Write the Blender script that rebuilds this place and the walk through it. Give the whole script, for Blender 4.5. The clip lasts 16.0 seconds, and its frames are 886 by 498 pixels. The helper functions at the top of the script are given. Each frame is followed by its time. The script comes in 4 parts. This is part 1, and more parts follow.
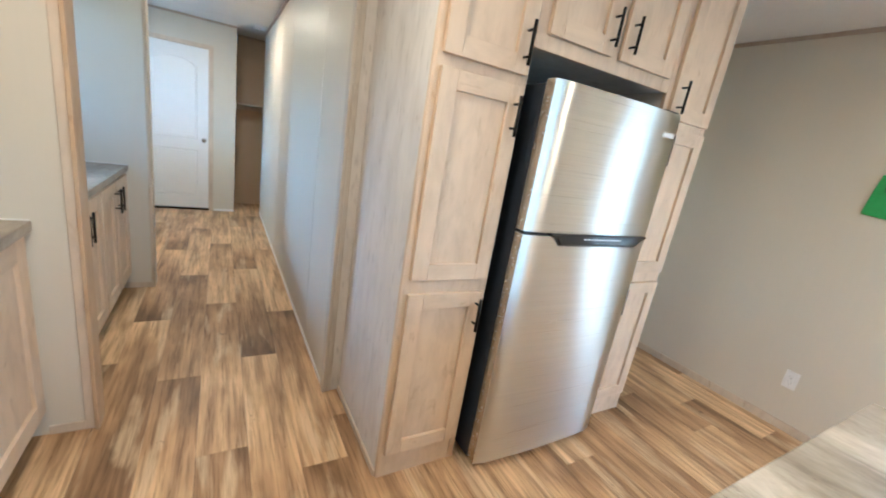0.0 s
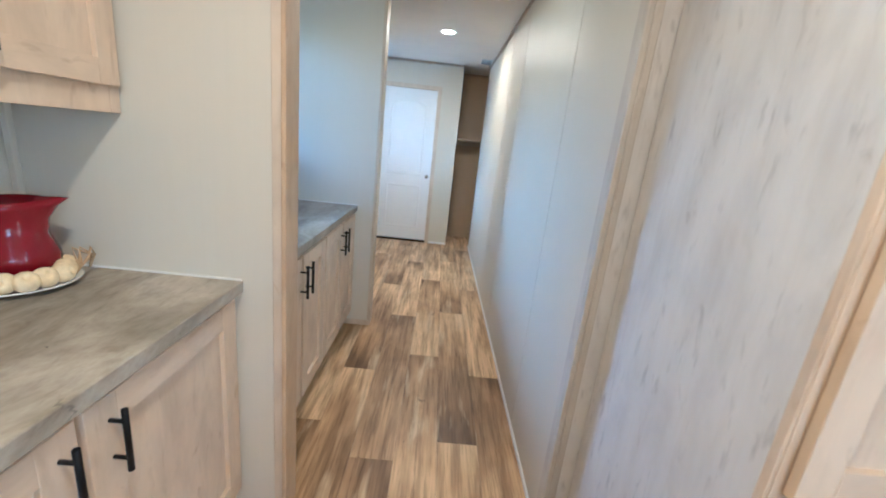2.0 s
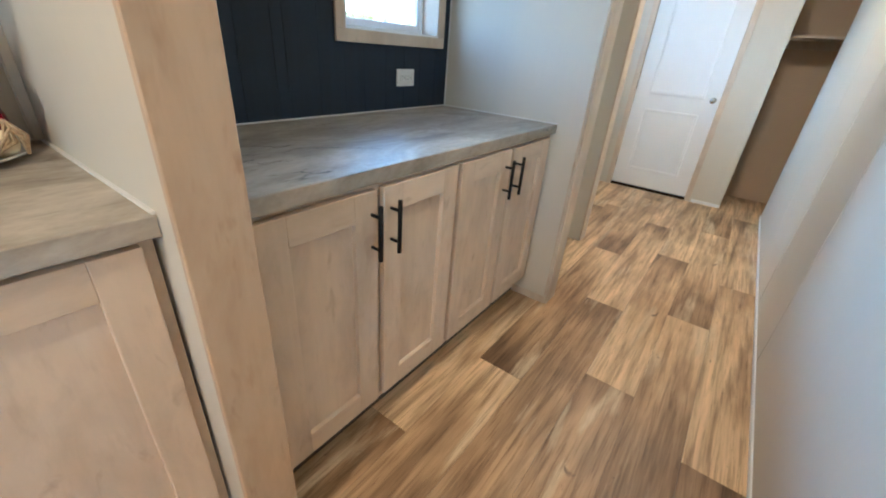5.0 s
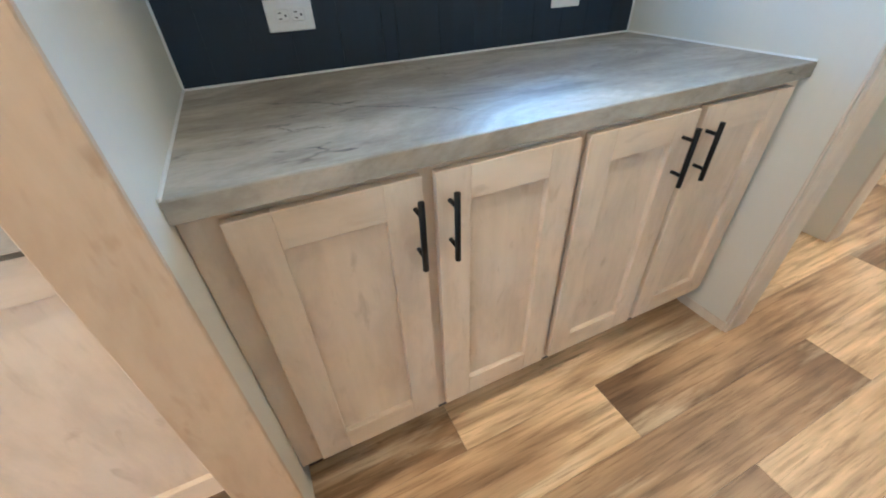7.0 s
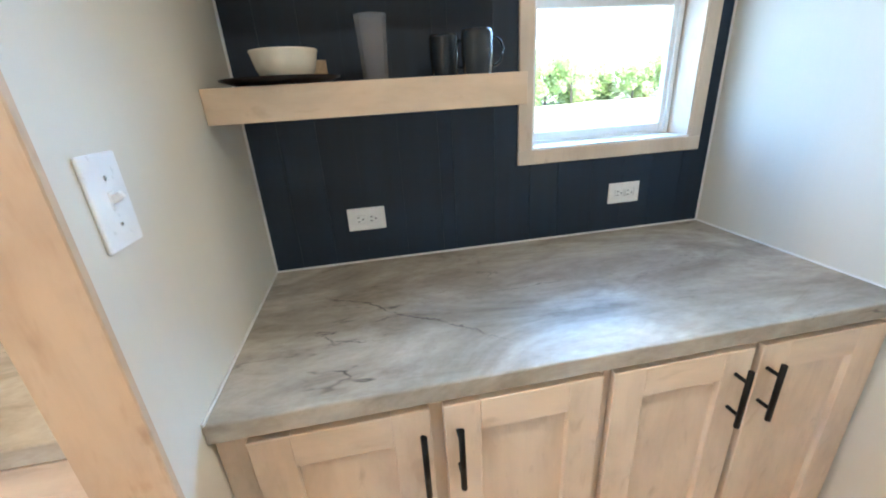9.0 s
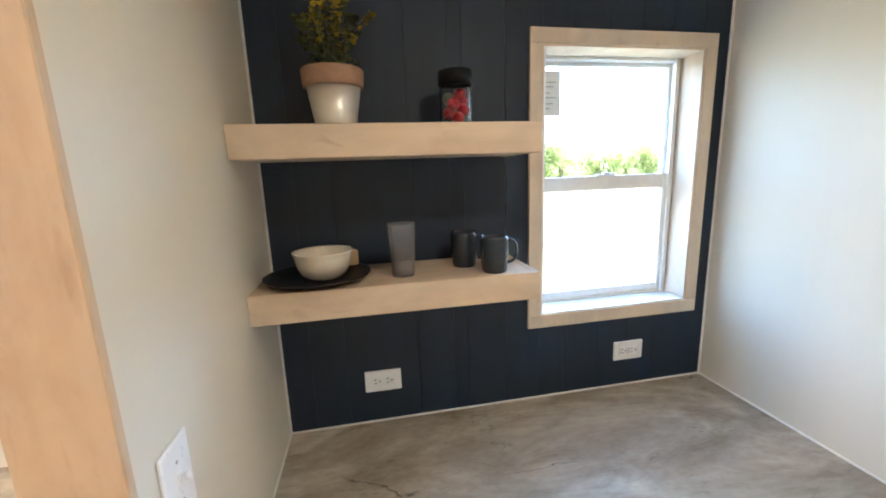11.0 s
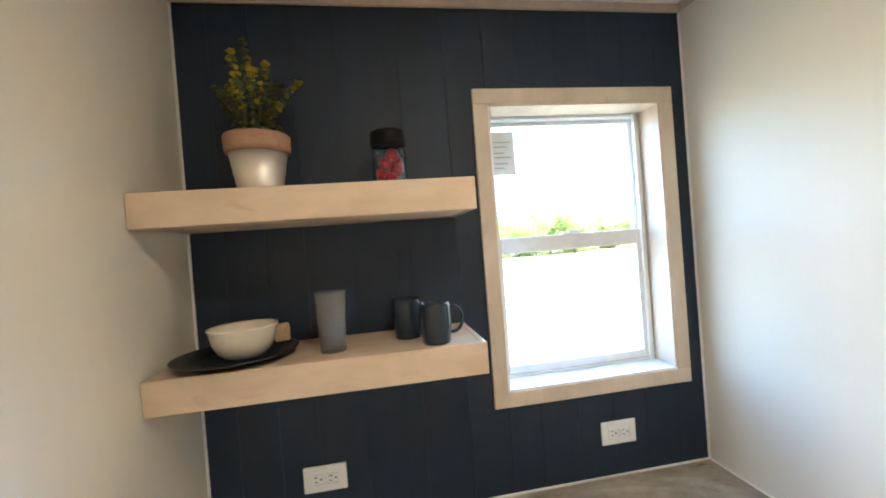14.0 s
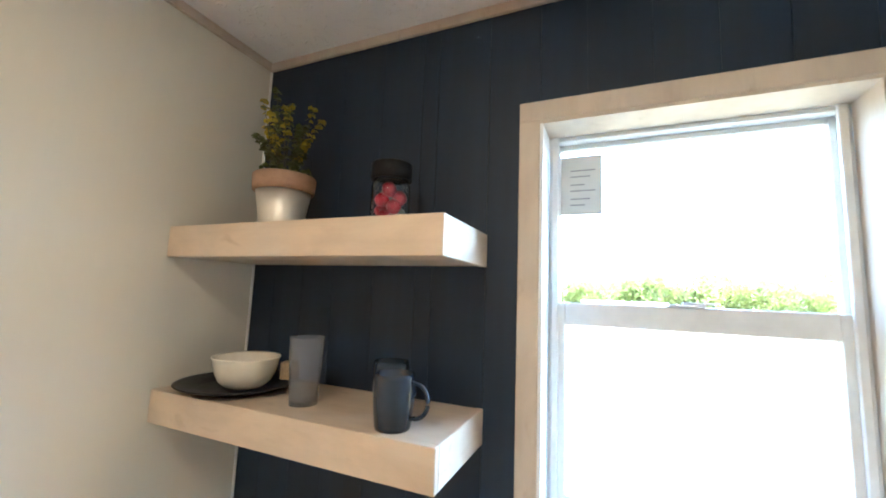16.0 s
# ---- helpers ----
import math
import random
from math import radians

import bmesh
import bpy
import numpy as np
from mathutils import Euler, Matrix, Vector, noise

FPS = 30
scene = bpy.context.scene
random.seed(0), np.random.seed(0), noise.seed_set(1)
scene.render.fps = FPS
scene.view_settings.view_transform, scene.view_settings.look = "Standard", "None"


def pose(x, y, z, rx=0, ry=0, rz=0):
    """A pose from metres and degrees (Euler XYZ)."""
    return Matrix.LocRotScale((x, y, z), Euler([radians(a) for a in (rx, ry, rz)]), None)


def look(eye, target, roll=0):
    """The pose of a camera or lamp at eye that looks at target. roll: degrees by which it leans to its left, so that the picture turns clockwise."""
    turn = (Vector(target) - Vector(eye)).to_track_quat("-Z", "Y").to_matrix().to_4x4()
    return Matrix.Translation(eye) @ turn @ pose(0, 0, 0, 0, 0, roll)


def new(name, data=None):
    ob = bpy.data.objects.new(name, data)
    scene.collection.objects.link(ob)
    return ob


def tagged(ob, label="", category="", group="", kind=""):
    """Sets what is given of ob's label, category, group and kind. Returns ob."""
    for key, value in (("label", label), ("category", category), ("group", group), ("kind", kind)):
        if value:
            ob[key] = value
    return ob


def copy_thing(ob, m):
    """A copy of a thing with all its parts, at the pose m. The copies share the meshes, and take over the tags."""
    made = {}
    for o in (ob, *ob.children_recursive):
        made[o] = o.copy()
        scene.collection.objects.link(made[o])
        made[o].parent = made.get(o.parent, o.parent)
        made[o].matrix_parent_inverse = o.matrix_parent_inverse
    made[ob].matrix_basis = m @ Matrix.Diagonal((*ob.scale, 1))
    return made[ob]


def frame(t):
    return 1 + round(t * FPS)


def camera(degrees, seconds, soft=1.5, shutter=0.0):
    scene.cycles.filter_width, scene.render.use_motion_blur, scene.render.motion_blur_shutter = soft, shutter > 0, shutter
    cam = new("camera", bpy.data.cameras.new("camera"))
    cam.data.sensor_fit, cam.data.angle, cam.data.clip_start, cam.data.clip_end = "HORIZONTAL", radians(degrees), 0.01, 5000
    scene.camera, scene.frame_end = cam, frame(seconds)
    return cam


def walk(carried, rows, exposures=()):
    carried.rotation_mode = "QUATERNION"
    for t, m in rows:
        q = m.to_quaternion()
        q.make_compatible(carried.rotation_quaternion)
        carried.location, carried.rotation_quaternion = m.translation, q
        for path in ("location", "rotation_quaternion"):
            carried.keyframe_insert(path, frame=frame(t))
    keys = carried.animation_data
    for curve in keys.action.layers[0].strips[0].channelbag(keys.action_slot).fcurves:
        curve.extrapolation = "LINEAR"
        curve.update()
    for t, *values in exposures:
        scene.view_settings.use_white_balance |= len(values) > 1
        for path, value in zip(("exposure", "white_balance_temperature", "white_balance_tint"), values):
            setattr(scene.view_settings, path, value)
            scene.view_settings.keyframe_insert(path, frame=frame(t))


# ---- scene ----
cam = camera(97.0, 16.0, 1.9, 0.15)
PATH = [
    (0, (0.143, 0.222, 1.415), (1.135, 1.878, 0.894), 9.4),
    (0.5, (0.067, 0.254, 1.406), (0.723, 2.069, 0.88), 8.4),
    (1, (0.006, 0.469, 1.397), (0.417, 2.354, 0.871), 8.2),
    (1.5, (0.018, 0.681, 1.383), (0.265, 2.589, 0.837), 7.3),
    (2, (0.146, 0.931, 1.4), (0.199, 2.862, 0.882), 6.2),
    (2.5, (0.153, 1.222, 1.378), (-0.006, 3.149, 0.87), 7.1),
    (3, (0.192, 1.5, 1.339), (-0.26, 3.368, 0.786), 8.8),
    (3.5, (0.304, 1.646, 1.273), (-0.399, 3.4, 0.617), 9.9),
    (4, (0.295, 1.727, 1.194), (-0.542, 3.373, 0.425), 7.5),
    (6.5, (0.188, 2.212, 1.175), (-1.144, 3.165, 0.027), 0.6),
    (7, (0.17, 2.336, 1.167), (-1.292, 2.991, -0.03), -2.4),
    (7.5, (0.185, 2.519, 1.162), (-1.357, 2.986, -0.022), -3.3),
    (8, (0.192, 2.555, 1.228), (-1.468, 2.957, 0.189), -3.0),
    (8.5, (0.176, 2.518, 1.315), (-1.587, 2.872, 0.441), -3.1),
    (9, (0.159, 2.51, 1.408), (-1.675, 2.823, 0.674), -3.6),
    (9.5, (0.158, 2.499, 1.489), (-1.729, 2.79, 0.895), -3.7),
    (10, (0.157, 2.492, 1.568), (-1.756, 2.788, 1.064), -3.4),
    (12.5, (0.106, 2.41, 1.816), (-1.82, 2.878, 1.554), -1.7),
    (13, (0.105, 2.402, 1.752), (-1.828, 2.861, 1.525), -2.5),
    (13.5, (0.127, 2.524, 1.692), (-1.826, 2.933, 1.555), -3.4),
    (14, (0.077, 2.675, 1.675), (-1.898, 2.995, 1.657), -4.4),
    (14.5, (-0.065, 2.8, 1.684), (-2.046, 2.989, 1.888), -3.9),
    (15, (-0.116, 2.934, 1.732), (-2.096, 2.797, 1.98), -0.3),
    (15.5, (-0.109, 3.065, 1.733), (-2.029, 2.565, 1.988), 1.8),
    (16, (-0.198, 3.162, 1.689), (-2.021, 2.373, 1.92), 2.2),
]
# exposure in stops along the walk
EXPO = [(0.0, 3.47, 4750, 3), (1.0, 3.47, 4600, 3), (1.5, 3.5, 4450, 3), (2.0, 3.52, 4450, 3), (3.0, 3.5, 4500, 4), (3.5, 3.42, 4550, 5), (4.0, 3.45, 4950, 5), (6.5, 3.88, 4650, 2), (8.0, 4.25, 4650, 2), (9.0, 4.3, 4850, 5), (12.5, 4.12, 5550, 10), (14.0, 4.27, 5500, 9), (16.0, 4.4, 5250, 9)]
walk(cam, [(t, look(eye, target, roll)) for t, eye, target, roll in PATH], EXPO)

# ---- world and sun ----
world = bpy.data.worlds.new("sky")
scene.world = world
world.use_nodes = True
wt = world.node_tree
sky = wt.nodes.new("ShaderNodeTexSky")
sky.sky_type = "NISHITA"
sky.sun_disc = False
sky.sun_elevation, sky.sun_rotation = radians(59.7), radians(41.5)
wt.nodes["Background"].inputs["Strength"].default_value = 0.13
wt.links.new(sky.outputs["Color"], wt.nodes["Background"].inputs["Color"])
sun = new("sun", bpy.data.lights.new("sun", "SUN"))
sun.data.energy, sun.data.angle, sun.data.color = 3.0, radians(0.5), (1.0, 0.95, 0.88)
sun.matrix_world = look((0.62 * 50, 0.70 * 50, 1.6 * 50), (0, 0, 0))

LAMP_W, LAMP_COL = 2.0, (1.0, 0.71, 0.43)
CEIL = 2.39
# added stand-in lamps for sky light: place, aim, width, height, watts
FILL_COL = (0.52, 0.78, 1.0)


def daylight_fill(at, aim, wide, high, watts):
    l = new("daylight_fill_lamp", bpy.data.lights.new("daylight_fill_lamp", "AREA"))
    l.data.shape, l.data.size, l.data.size_y, l.data.energy, l.data.color = "RECTANGLE", wide, high, watts, FILL_COL
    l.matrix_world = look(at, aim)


# hovers in open air beyond the nook window and boosts its daylight
daylight_fill((-4.4, 4.7, 3.2), (-1.1, 3.3, 1.65), 5.8, 1.4, 44.0)
# these three sit at unseen openings, added to brighten kitchen and hall
daylight_fill((3.42, 0.13, 1.05), (0.0, 0.5, 0.8), 0.42, 1.9, 0.45)
daylight_fill((2.25, -3.14, 1.45), (0.6, 0.5, 0.9), 1.4, 1.2, 1.9)
daylight_fill((-1.20, 5.65, 1.65), (-0.2, 6.2, 1.2), 0.34, 0.62, 0.7)
# x, y, strength; last three are unseen lamps added to brighten kitchen and dining
LAMP_SPOTS = [(0.09, 4.93, 0.95), (0.09, 2.95, 0.08), (0.0, 1.05, 1.0), (1.25, -0.15, 0.6), (2.4, -0.6, 1.25), (1.5, -1.9, 1.0)]


# ---- materials ----
def mat_base(name):
    m = bpy.data.materials.new(name)
    m.use_nodes = True
    nt = m.node_tree
    return m, nt, nt.nodes["Principled BSDF"]


def nd(nt, kind, **inputs):
    n = nt.nodes.new("ShaderNode" + kind)
    for k, v in inputs.items():
        n.inputs[k.replace("_", " ")].default_value = v
    return n


def coords(nt, scale, shuffle=True):
    """Object coordinates, scaled, shifted by the object's own random number."""
    tc = nd(nt, "TexCoord")
    mp = nd(nt, "Mapping", Scale=scale)
    nt.links.new(tc.outputs["Object"], mp.inputs["Vector"])
    if shuffle:
        oi = nd(nt, "ObjectInfo")
        mul = nd(nt, "VectorMath")
        mul.operation = "SCALE"
        mul.inputs[0].default_value = (31.0, 17.0, 23.0)
        nt.links.new(oi.outputs["Random"], mul.inputs["Scale"])
        nt.links.new(mul.outputs[0], mp.inputs["Location"])
    return mp.outputs["Vector"]


def noise_tex(nt, vec, scale, detail=4.0, rough=0.55, dist=0.0):
    n = nd(nt, "TexNoise", Scale=scale, Detail=detail, Roughness=rough, Distortion=dist)
    nt.links.new(vec, n.inputs["Vector"])
    return n.outputs["Fac"]


def ramp(nt, fac, stops):
    r = nt.nodes.new("ShaderNodeValToRGB")
    el = r.color_ramp.elements
    while len(el) < len(stops):
        el.new(0.5)
    for e, (p, c) in zip(el, stops):
        e.position = p
        e.color = (*c, 1) if len(c) == 3 else c
    nt.links.new(fac, r.inputs["Fac"])
    return r.outputs["Color"]


def mix(nt, kind, fac, a, b):
    n = nt.nodes.new("ShaderNodeMix")
    n.data_type, n.blend_type = "RGBA", kind
    for sock, val in ((n.inputs["Factor"], fac), (n.inputs["A"], a), (n.inputs["B"], b)):
        if isinstance(val, (int, float)):
            sock.default_value = val
        elif isinstance(val, tuple):
            sock.default_value = (*val, 1)
        else:
            nt.links.new(val, sock)
    return n.outputs["Result"]


def bump(nt, bsdf, fac, strength, dist=0.002):
    b = nd(nt, "Bump", Strength=strength, Distance=dist)
    nt.links.new(fac, b.inputs["Height"])
    nt.links.new(b.outputs["Normal"], bsdf.inputs["Normal"])


def wood(name, axis, light, dark, knot, rough=0.5, marks=0.0):
    """Pale washed wood with cloudy blotches and a fine grain along one axis."""
    m, nt, p = mat_base(name)
    fine = [38.0, 38.0, 38.0]
    fine[axis] = 2.4
    soft = [10.0, 10.0, 10.0]
    soft[axis] = 4.2
    v1, v2 = coords(nt, fine), coords(nt, soft)
    grain = noise_tex(nt, v1, 1.0, 5, 0.6, 0.4)
    cloud = noise_tex(nt, v2, 1.0, 5, 0.58, 0.35)
    base = ramp(nt, cloud, [(0.3, dark), (0.55, light), (0.8, tuple(min(1, c * 1.08) for c in light))])
    lines = ramp(nt, grain, [(0.3, (0.80, 0.76, 0.72)), (0.55, (1, 1, 1))])
    col = mix(nt, "MULTIPLY", 0.24, base, lines)
    spots = ramp(nt, noise_tex(nt, v2, 2.3, 3, 0.5, 0.5), [(0.64, (0, 0, 0)), (0.76, (1, 1, 1))])
    col = mix(nt, "MIX", mix(nt, "MULTIPLY", 1.0, spots, (0.55, 0.55, 0.55)), col, knot)
    if marks:
        dash = [34.0, 34.0, 34.0]
        dash[axis] = 8.0
        fleck = ramp(nt, noise_tex(nt, coords(nt, dash), 1.0, 3, 0.6), [(0.60, (0, 0, 0)), (0.74, (marks, marks, marks))])
        col = mix(nt, "MIX", fleck, col, knot)
    nt.links.new(col, p.inputs["Base Color"])
    p.inputs["Roughness"].default_value = rough
    bump(nt, p, grain, 0.12, 0.001)
    return m


def painted(name, color, rough=0.6, vary=0.06, streak=(3, 3, 1.2), bumps=0.05, bscale=220.0):
    m, nt, p = mat_base(name)
    v = coords(nt, streak)
    n = noise_tex(nt, v, 1.0, 4, 0.6)
    lo = tuple(c * (1 - vary) for c in color)
    hi = tuple(min(1, c * (1 + vary)) for c in color)
    nt.links.new(ramp(nt, n, [(0.3, lo), (0.7, hi)]), p.inputs["Base Color"])
    p.inputs["Roughness"].default_value = rough
    if bumps:
        bump(nt, p, noise_tex(nt, coords(nt, (1, 1, 1)), bscale, 3, 0.6), bumps, 0.001)
    return m


def plain(name, color, rough=0.4, metal=0.0):
    m, nt, p = mat_base(name)
    n = noise_tex(nt, coords(nt, (1, 1, 1)), 26.0, 3)
    nt.links.new(ramp(nt, n, [(0.3, tuple(c * 0.9 for c in color)), (0.7, color)]), p.inputs["Base Color"])
    r = ramp(nt, noise_tex(nt, coords(nt, (1, 1, 1)), 60.0, 3), [(0.3, (rough * 0.85,) * 3), (0.7, (min(1, rough * 1.15),) * 3)])
    nt.links.new(r, p.inputs["Roughness"])
    p.inputs["Metallic"].default_value = metal
    return m


def glass(name, color, rough=0.0, ior=1.45):
    m, nt, p = mat_base(name)
    p.inputs["Base Color"].default_value = (*color, 1)
    p.inputs["Transmission Weight"].default_value = 1.0
    p.inputs["Roughness"].default_value = rough
    p.inputs["IOR"].default_value = ior
    return m


def wall_panel(name, color):
    """Vinyl-faced wall board: faint vertical fibre streaks over a flat tone."""
    m, nt, p = mat_base(name)
    v = coords(nt, (60, 60, 1.5), False)
    fib = noise_tex(nt, v, 1.0, 4, 0.65)
    big = noise_tex(nt, coords(nt, (1.2, 1.2, 0.6), False), 1.0, 3)
    a = ramp(nt, fib, [(0.3, tuple(c * 0.985 for c in color)), (0.7, color)])
    b = ramp(nt, big, [(0.3, (0.95, 0.95, 0.96)), (0.7, (1, 1, 1))])
    nt.links.new(mix(nt, "MULTIPLY", 1.0, a, b), p.inputs["Base Color"])
    p.inputs["Roughness"].default_value = 0.52
    bump(nt, p, fib, 0.02, 0.001)
    return m


def stippled(name, color):
    """Ceiling board with scattered raised dabs over a fine stipple."""
    m, nt, p = mat_base(name)
    v = coords(nt, (1, 1, 1), False)
    dabs = ramp(nt, noise_tex(nt, v, 46.0, 3, 0.55, 0.8), [(0.58, (0, 0, 0)), (0.66, (1, 1, 1))])
    fine = noise_tex(nt, v, 170.0, 3, 0.6)
    big = ramp(nt, noise_tex(nt, v, 3.0, 3), [(0.3, tuple(c * 0.95 for c in color)), (0.7, color)])
    nt.links.new(big, p.inputs["Base Color"])
    p.inputs["Roughness"].default_value = 0.75
    bump(nt, p, mix(nt, "ADD", 0.25, dabs, fine), 0.8, 0.004)
    return m


def plank_vinyl():
    """Printed wood plank: each plank its own tone, with long pale and dark streaks along y."""
    m, nt, p = mat_base("plank_vinyl")
    oi = nd(nt, "ObjectInfo")
    isl = nd(nt, "NewGeometry")
    add = nd(nt, "Math")
    nt.links.new(oi.outputs["Random"], add.inputs[0])
    nt.links.new(isl.outputs["Random Per Island"], add.inputs[1])
    fr = nd(nt, "Math")
    fr.operation = "FRACT"
    nt.links.new(add.outputs[0], fr.inputs[0])
    rnd = fr.outputs[0]

    def vec(scale):
        tc = nd(nt, "NewGeometry")
        mp = nd(nt, "Mapping", Scale=scale)
        nt.links.new(tc.outputs["Position"], mp.inputs["Vector"])
        sc = nd(nt, "VectorMath")
        sc.operation = "SCALE"
        sc.inputs[0].default_value = (40.0, 90.0, 0.0)
        nt.links.new(rnd, sc.inputs["Scale"])
        nt.links.new(sc.outputs[0], mp.inputs["Location"])
        return mp.outputs["Vector"]

    def maths(op, *vals):
        n = nd(nt, "Math")
        n.operation = op
        for sock, v in zip(n.inputs, vals):
            if isinstance(v, (int, float)):
                sock.default_value = v
            else:
                nt.links.new(v, sock)
        return n.outputs[0]

    drift = noise_tex(nt, vec((3.0, 1.6, 1)), 1.0, 3, 0.55, 0.3)
    streak = noise_tex(nt, vec((15, 1.3, 1)), 1.0, 5, 0.56, 0.3)
    pale = noise_tex(nt, vec((9, 1.2, 1)), 1.0, 5, 0.54, 0.35)
    fine = noise_tex(nt, vec((150, 6, 1)), 1.0, 4, 0.6, 0.2)
    # each print runs from a pale end to a dark end along the plank
    tc = nd(nt, "TexCoord")
    sep = nd(nt, "SeparateXYZ")
    nt.links.new(tc.outputs["Object"], sep.inputs[0])
    along = maths("POWER", maths("DIVIDE", maths("MAXIMUM", sep.outputs["Y"], 0.0), 1.52), 1.6)
    level = maths("MULTIPLY_ADD", drift, 1.15, maths("MULTIPLY_ADD", rnd, 0.34, 0.02))
    level = maths("MULTIPLY_ADD", along, -0.46, level)
    tone = ramp(nt, level, [(0.06, (0.155, 0.087, 0.040)), (0.30, (0.275, 0.164, 0.078)), (0.55, (0.455, 0.290, 0.146)), (0.85, (0.67, 0.465, 0.255))])
    col = mix(nt, "MULTIPLY", 0.75, tone, ramp(nt, streak, [(0.36, (0.48, 0.42, 0.37)), (0.47, (0.92, 0.89, 0.86)), (0.62, (1.25, 1.24, 1.22))]))
    col = mix(nt, "MIX", ramp(nt, pale, [(0.55, (0, 0, 0)), (0.64, (0.6, 0.6, 0.6))]), col, (0.70, 0.53, 0.325))
    wisp = noise_tex(nt, vec((40, 2.2, 1)), 1.0, 5, 0.6, 0.3)
    col = mix(nt, "MULTIPLY", 0.55, col, ramp(nt, wisp, [(0.38, (0.52, 0.47, 0.42)), (0.47, (1, 1, 1)), (0.64, (1.16, 1.16, 1.15))]))
    col = mix(nt, "MULTIPLY", 0.25, col, ramp(nt, fine, [(0.35, (0.64, 0.60, 0.56)), (0.6, (1, 1, 1))]))
    lines = noise_tex(nt, vec((75, 3.0, 1)), 1.0, 7, 0.7, 0.5)
    col = mix(nt, "MULTIPLY", 0.6, col, ramp(nt, lines, [(0.37, (0.48, 0.42, 0.36)), (0.46, (0.98, 0.98, 0.97)), (0.62, (1.12, 1.12, 1.12))]))
    knots = ramp(nt, noise_tex(nt, vec((19, 9.0, 1)), 1.0, 4, 0.62, 1.2), [(0.68, (0, 0, 0)), (0.74, (0.75, 0.75, 0.75))])
    col = mix(nt, "MIX", knots, col, (0.10, 0.060, 0.036))
    nt.links.new(col, p.inputs["Base Color"])
    r = ramp(nt, fine, [(0.3, (0.36, 0.36, 0.36)), (0.7, (0.46, 0.46, 0.46))])
    nt.links.new(r, p.inputs["Roughness"])
    p.inputs["Specular IOR Level"].default_value = 0.4
    bump(nt, p, fine, 0.1, 0.001)
    return m


def laminate():
    """Grey-brown stone-look laminate, cloudy bands along y with thin dark veins."""
    m, nt, p = mat_base("stone_laminate")
    def turned(scale, deg):
        mp = nd(nt, "Mapping", Rotation=(0, 0, radians(deg)))
        nt.links.new(coords(nt, scale, False), mp.inputs["Vector"])
        return mp.outputs["Vector"]

    cloud = noise_tex(nt, turned((4.0, 1.8, 4.0), 14), 1.0, 6, 0.62, 0.9)
    smear = noise_tex(nt, turned((13, 4.2, 13), 16), 1.0, 8, 0.68, 0.9)
    dusty = noise_tex(nt, turned((60, 34, 60), 16), 1.0, 4, 0.65)
    col = ramp(nt, cloud, [(0.34, (0.225, 0.196, 0.152)), (0.50, (0.358, 0.315, 0.252)), (0.66, (0.525, 0.475, 0.400))])
    col = mix(nt, "MULTIPLY", 0.62, col, ramp(nt, smear, [(0.32, (0.58, 0.56, 0.54)), (0.45, (0.95, 0.95, 0.945)), (0.68, (1.25, 1.25, 1.25))]))
    col = mix(nt, "MULTIPLY", 0.45, col, ramp(nt, dusty, [(0.34, (0.80, 0.79, 0.77)), (0.55, (1, 1, 1))]))
    # thin broken veins: the crest of a stretched noise, shown in patches only
    for sc, deg, cut, width, tone in (((3.6, 0.9, 3.6), 24, 0.54, 0.006, (0.045, 0.042, 0.042)), ((9.0, 2.4, 9.0), 20, 0.57, 0.009, (0.11, 0.10, 0.09))):
        crest = noise_tex(nt, turned(sc, deg), 1.0, 5, 0.58, 0.2)
        vein = ramp(nt, crest, [(0.5 - width, (0, 0, 0)), (0.499, (1, 1, 1)), (0.501, (1, 1, 1)), (0.5 + width, (0, 0, 0))])
        gate = ramp(nt, noise_tex(nt, turned((3.4, 2.2, 3.4), 20 + deg), 1.0, 5, 0.65), [(cut, (0, 0, 0)), (cut + 0.07, (0.9, 0.9, 0.9))])
        col = mix(nt, "MIX", mix(nt, "MULTIPLY", 1.0, vein, gate), col, tone)
    # one long broken crack in the print
    here = coords(nt, (1, 1, 1), False)

    def along(v):
        n = nd(nt, "VectorMath")
        n.operation = "DOT_PRODUCT"
        n.inputs[1].default_value = v
        nt.links.new(here, n.inputs[0])
        return n.outputs["Value"]

    def plus(a, k, b):
        n = nd(nt, "Math")
        n.operation = "MULTIPLY_ADD"
        n.inputs[1].default_value = k
        nt.links.new(a, n.inputs[0])
        if isinstance(b, float):
            n.inputs[2].default_value = b
        else:
            nt.links.new(b, n.inputs[2])
        return n.outputs[0]

    wander = plus(noise_tex(nt, here, 9.0, 6, 0.6), 0.11, along((0.797, -0.605, 0)))
    crack = ramp(nt, plus(wander, 1.0, 2.531), [(0.4965, (0, 0, 0)), (0.4990, (1, 1, 1)), (0.5010, (1, 1, 1)), (0.5045, (0, 0, 0))])
    ends = ramp(nt, plus(along((0.605, 0.797, 0)), 1.0, -1.125), [(0.24, (0, 0, 0)), (0.30, (0.95, 0.95, 0.95)), (0.68, (0.85, 0.85, 0.85)), (0.78, (0, 0, 0))])
    broken = ramp(nt, noise_tex(nt, here, 22.0, 3, 0.6), [(0.36, (0.15, 0.15, 0.15)), (0.52, (1, 1, 1))])
    col = mix(nt, "MIX", mix(nt, "MULTIPLY", 1.0, mix(nt, "MULTIPLY", 1.0, crack, ends), broken), col, (0.05, 0.045, 0.045))
    specks = ramp(nt, noise_tex(nt, turned((26, 17, 26), 16), 1.0, 3, 0.6), [(0.735, (0, 0, 0)), (0.77, (0.8, 0.8, 0.8))])
